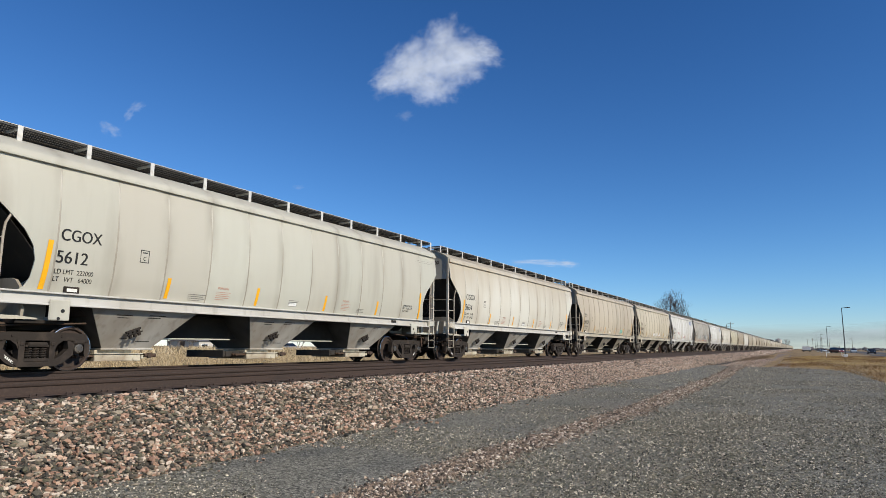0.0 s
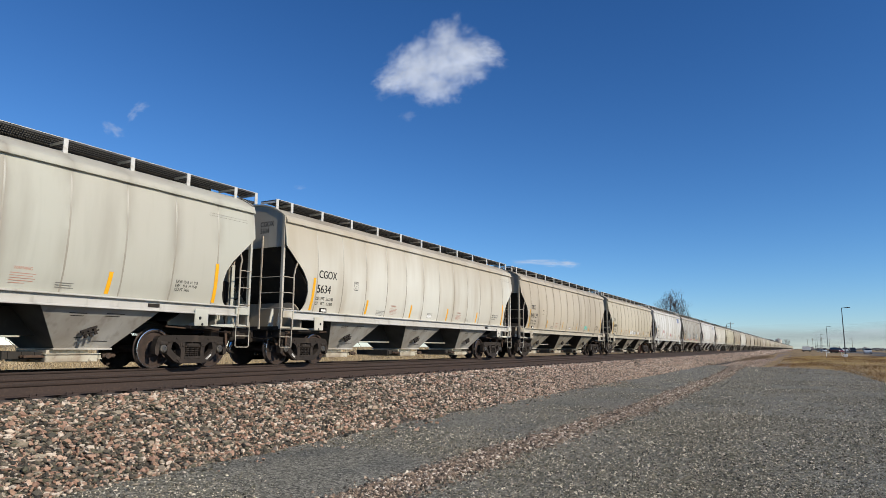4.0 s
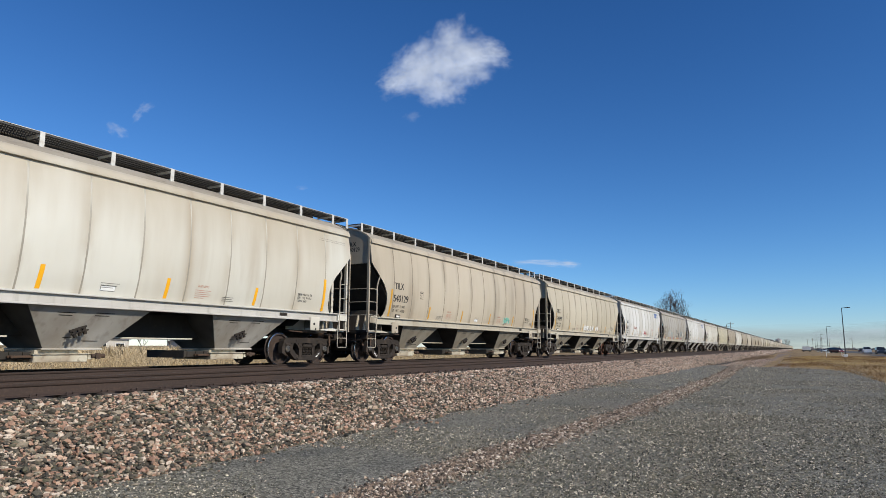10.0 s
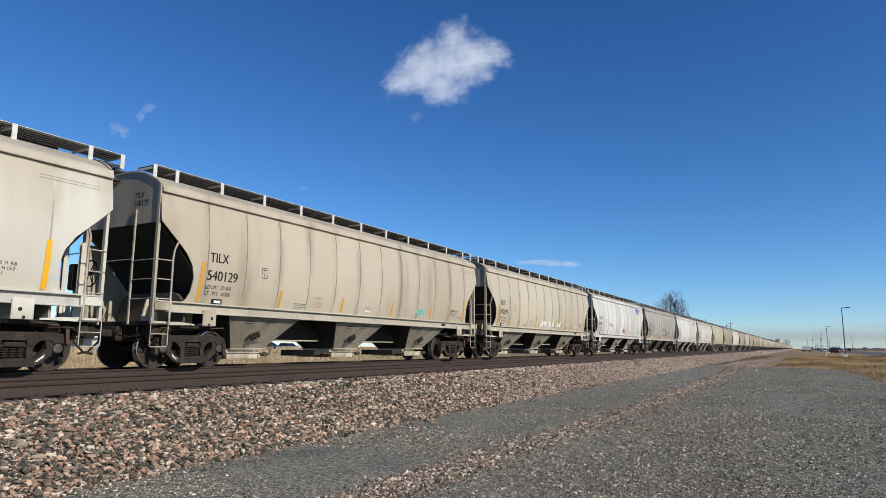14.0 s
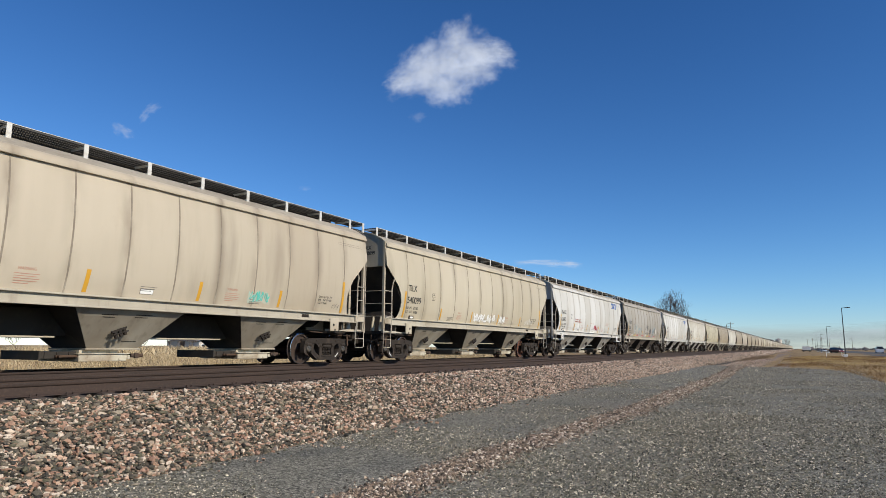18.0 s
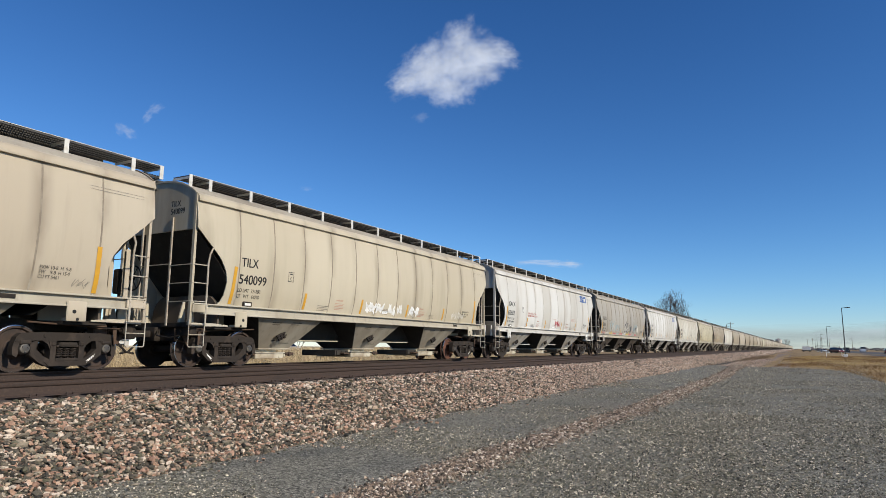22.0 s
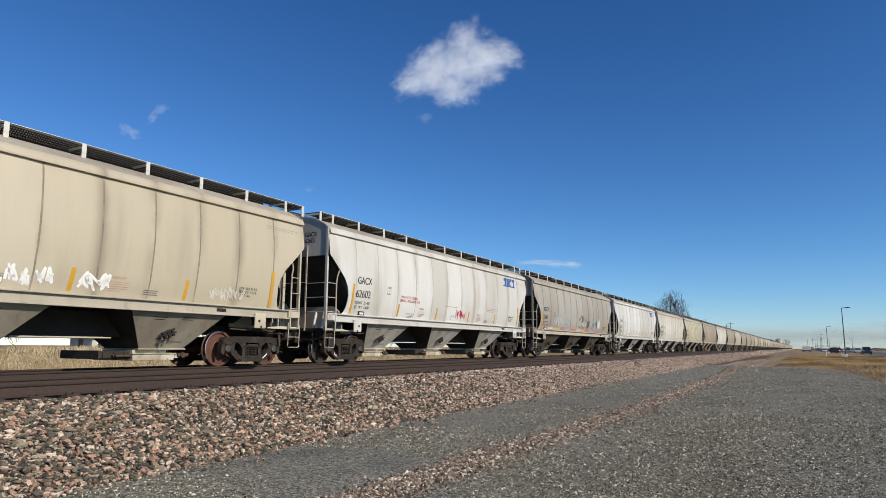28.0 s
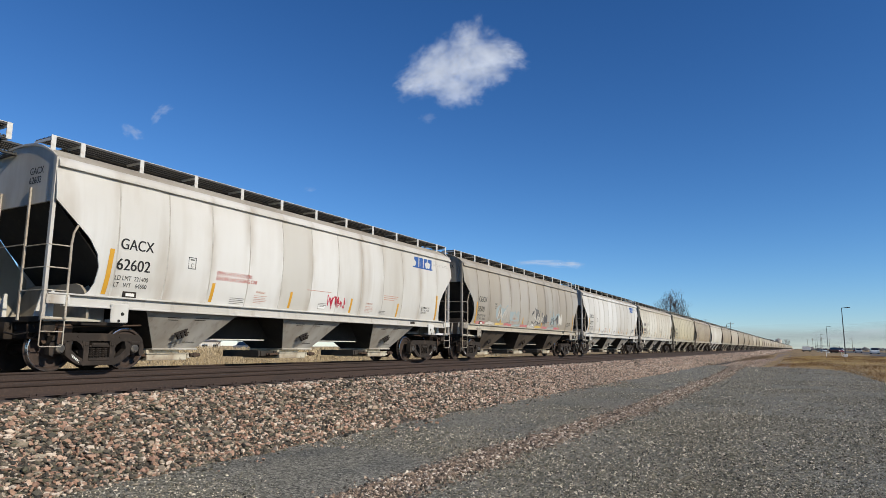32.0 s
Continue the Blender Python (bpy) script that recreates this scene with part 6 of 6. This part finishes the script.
# ---- clouds ----
def cloud_material(most=0.62, least=-0.42, tint=(0.80, 0.87, 1.0), power=0.80):
    """White vapour that glows of itself, thinning out raggedly from the middle of each puff."""
    m = bpy.data.materials.new("cloud_vapour")
    m.use_nodes = True
    n, ln = m.node_tree.nodes, m.node_tree.links.new
    n.remove(n["Principled BSDF"])
    co = n.new("ShaderNodeTexCoord")
    length = n.new("ShaderNodeVectorMath")
    length.operation = "LENGTH"
    ln(co.outputs["Object"], length.inputs[0])
    no = n.new("ShaderNodeTexNoise")
    no.inputs["Scale"].default_value, no.inputs["Detail"].default_value, no.inputs["Roughness"].default_value = 1.9, 7, 0.58
    no.noise_dimensions = "4D"
    own = n.new("ShaderNodeMath")
    own.operation = "MULTIPLY"
    own.inputs[1].default_value = 40.0
    ln(n.new("ShaderNodeObjectInfo").outputs["Random"], own.inputs[0])
    ln(own.outputs[0], no.inputs["W"])
    ln(co.outputs["Object"], no.inputs["Vector"])
    k = n.new("ShaderNodeMath")
    k.operation = "MULTIPLY_ADD"
    k.inputs[1].default_value, k.inputs[2].default_value = 1.5, -0.28
    ln(no.outputs["Fac"], k.inputs[0])
    sub = n.new("ShaderNodeMath")
    sub.operation = "SUBTRACT"
    ln(k.outputs[0], sub.inputs[0])
    ln(length.outputs["Value"], sub.inputs[1])
    r = n.new("ShaderNodeMapRange")
    r.interpolation_type = "SMOOTHSTEP"
    r.inputs["From Min"].default_value, r.inputs["From Max"].default_value, r.inputs["To Max"].default_value = least, 0.50, most
    ln(sub.outputs[0], r.inputs["Value"])
    glow = n.new("ShaderNodeEmission")
    glow.inputs["Color"].default_value = (*tint, 1)
    # noise varies the glow, painting lighter and greyer patches into the cloud
    grey = n.new("ShaderNodeTexNoise")
    grey.inputs["Scale"].default_value, grey.inputs["Detail"].default_value = 1.1, 3
    ln(co.outputs["Object"], grey.inputs["Vector"])
    shade = n.new("ShaderNodeMapRange")
    shade.inputs["From Min"].default_value, shade.inputs["From Max"].default_value = 0.35, 0.65
    shade.inputs["To Min"].default_value, shade.inputs["To Max"].default_value = power * 0.80, power * 1.1
    ln(grey.outputs["Fac"], shade.inputs["Value"])
    ln(shade.outputs[0], glow.inputs["Strength"])
    clear = n.new("ShaderNodeBsdfTransparent")
    mix = n.new("ShaderNodeMixShader")
    ln(r.outputs[0], mix.inputs[0])
    ln(clear.outputs[0], mix.inputs[1])
    ln(glow.outputs[0], mix.inputs[2])
    ln(mix.outputs[0], n["Material Output"].inputs["Surface"])
    return m


MAT["cloud"] = cloud_material(0.56, -0.30, power=0.90)
MAT["wisp"] = cloud_material(0.26, -0.30)
MAT["faint"] = cloud_material(0.14, -0.30)
MAT["streak"] = cloud_material(0.50, -0.30, power=0.85)
# horizon haze, painted as faint glowing grey puffs
MAT["smog"] = cloud_material(0.36, -0.9, (0.42, 0.47, 0.50), 0.8)
FAR = 2400.0


def bearing_of(x, y):
    """Direction in the sky for a point right of and above the aim, in parts of the focal length."""
    m = look((0, 0, 0), AIM - EYE, LEAN).to_3x3()
    return (m @ Vector((x, y, -1))).normalized()


def puff_mesh(b):
    n, rings = 20, 5
    v, f = [(0, 0, 0.18)], []
    for j in range(1, rings + 1):
        v += [(j / rings * math.cos(2 * math.pi * i / n), j / rings * math.sin(2 * math.pi * i / n), 0.18 * (1 - (j / rings) ** 2)) for i in range(n)]
    f += [(0, 1 + i, 1 + (i + 1) % n) for i in range(n)]
    for j in range(rings - 1):
        f += [(1 + j * n + i, 1 + (j + 1) * n + i, 1 + (j + 1) * n + (i + 1) % n, 1 + j * n + (i + 1) % n) for i in range(n)]
    b.add(v, f)


def cloud(puffs, start, end, label, mat="cloud"):
    """Puffs of (right, up, half width, half height, lean); the cloud drifts from start to end, in parts of the focal length."""
    t = thing("cloud", label, "cloud", "clouds")
    for x, y, w, h, lean in puffs:
        part("puff", shape("puff", puff_mesh, 60), mat, t, "", Matrix.Translation((x * FAR, y * FAR, random.uniform(-8, 8))) @ Matrix.Rotation(radians(lean), 4, "Z") @ Matrix.Diagonal((w * FAR, h * FAR, 40, 1)))
    rows = []
    for sec, (x, y) in ((0, start), (SECONDS, end)):
        d = bearing_of(x, y)
        rows.append((sec, Matrix.Translation(EYE + d * FAR * math.sqrt(1 + x * x + y * y)) @ look((0, 0, 0), AIM - EYE, LEAN)))
    return t, rows


px = lambda x, y: ((x - 784) / 1129.416, (441 - y) / 1129.416)
u = 1 / 1129.416
CLOUDS = [
    cloud([(-8 * u, -4 * u, 100 * u, 76 * u, 25), (12 * u, 44 * u, 66 * u, 52 * u, 50), (54 * u, 22 * u, 78 * u, 40 * u, -12), (-62 * u, -20 * u, 82 * u, 46 * u, 22), (-14 * u, -42 * u, 68 * u, 50 * u, -10),
           (30 * u, -18 * u, 70 * u, 58 * u, 10), (-42 * u, 10 * u, 68 * u, 50 * u, 30), (24 * u, 16 * u, 80 * u, 62 * u, 0), (80 * u, 18 * u, 48 * u, 26 * u, -10), (-88 * u, -30 * u, 50 * u, 26 * u, 15)],
          px(776, 112), px(820, 116), "small bright white cumulus cloud"),
    cloud([(0, 0, 26 * u, 16 * u, -25), (12 * u, -8 * u, 22 * u, 13 * u, -20)], px(192, 226), px(231, 231), "faint wisp of white cloud", "wisp"),
    cloud([(0, 0, 24 * u, 13 * u, 20), (-16 * u, -16 * u, 18 * u, 12 * u, 50)], px(244, 189), px(292, 194), "faint wisp of white cloud", "wisp"),
    cloud([(0, 0, 26 * u, 15 * u, 20)], px(717, 205), px(757, 209), "faint wisp of white cloud", "faint"),
    cloud([(0, 0, 62 * u, 9 * u, -2), (28 * u, -1 * u, 34 * u, 10 * u, -3), (-40 * u, 2 * u, 50 * u, 7 * u, 0)], px(975, 466), px(984, 467), "thin streak of white cloud low in the sky", "streak"),
    cloud([(0, 0, 16 * u, 7 * u, 5)], px(527, 332), px(548, 336), "faint wisp of white cloud", "faint"),
    cloud([(0, 0, 80 * u, 16 * u, 0), (-60 * u, -8 * u, 90 * u, 12 * u, 0)], px(1545, 588), px(1545, 588), "pale bank of cloud at the horizon", "wisp"),
    cloud([(0, 0, 300 * u, 26 * u, 0), (-180 * u, 0, 260 * u, 18 * u, 0), (200 * u, 4 * u, 260 * u, 30 * u, 0)], px(1490, 598), px(1490, 598), "grey haze lying over the horizon", "smog"),
]


def gone(t):
    for (a, p), (b, q) in zip(TRAVEL, TRAVEL[1:]):
        if t <= b:
            return p + (q - p) * (t - a) / (b - a)


def motions():
    for i, car in CARS:
        walk(car, [(t, pose(TRAIN_X, i * PITCH - u, RAIL)) for t, u in TRAVEL])
    steps = [SECONDS * k / 128 for k in range(129)]
    for w, y in TURNING:
        walk(w, [(t, pose(0, y, AXLE_Z, -math.degrees((gone(t) - gone(0)) / WHEEL_R))) for t in steps])
    for ob, lane, speed, start in TRAFFIC:
        turn = 0 if speed < 0 else 180
        walk(ob, [(t, pose(lane, start + speed * t, ROAD_Z, 0, 0, turn)) for t in (0, SECONDS)])
    for ob, rows in CLOUDS:
        walk(ob, rows)


motions()
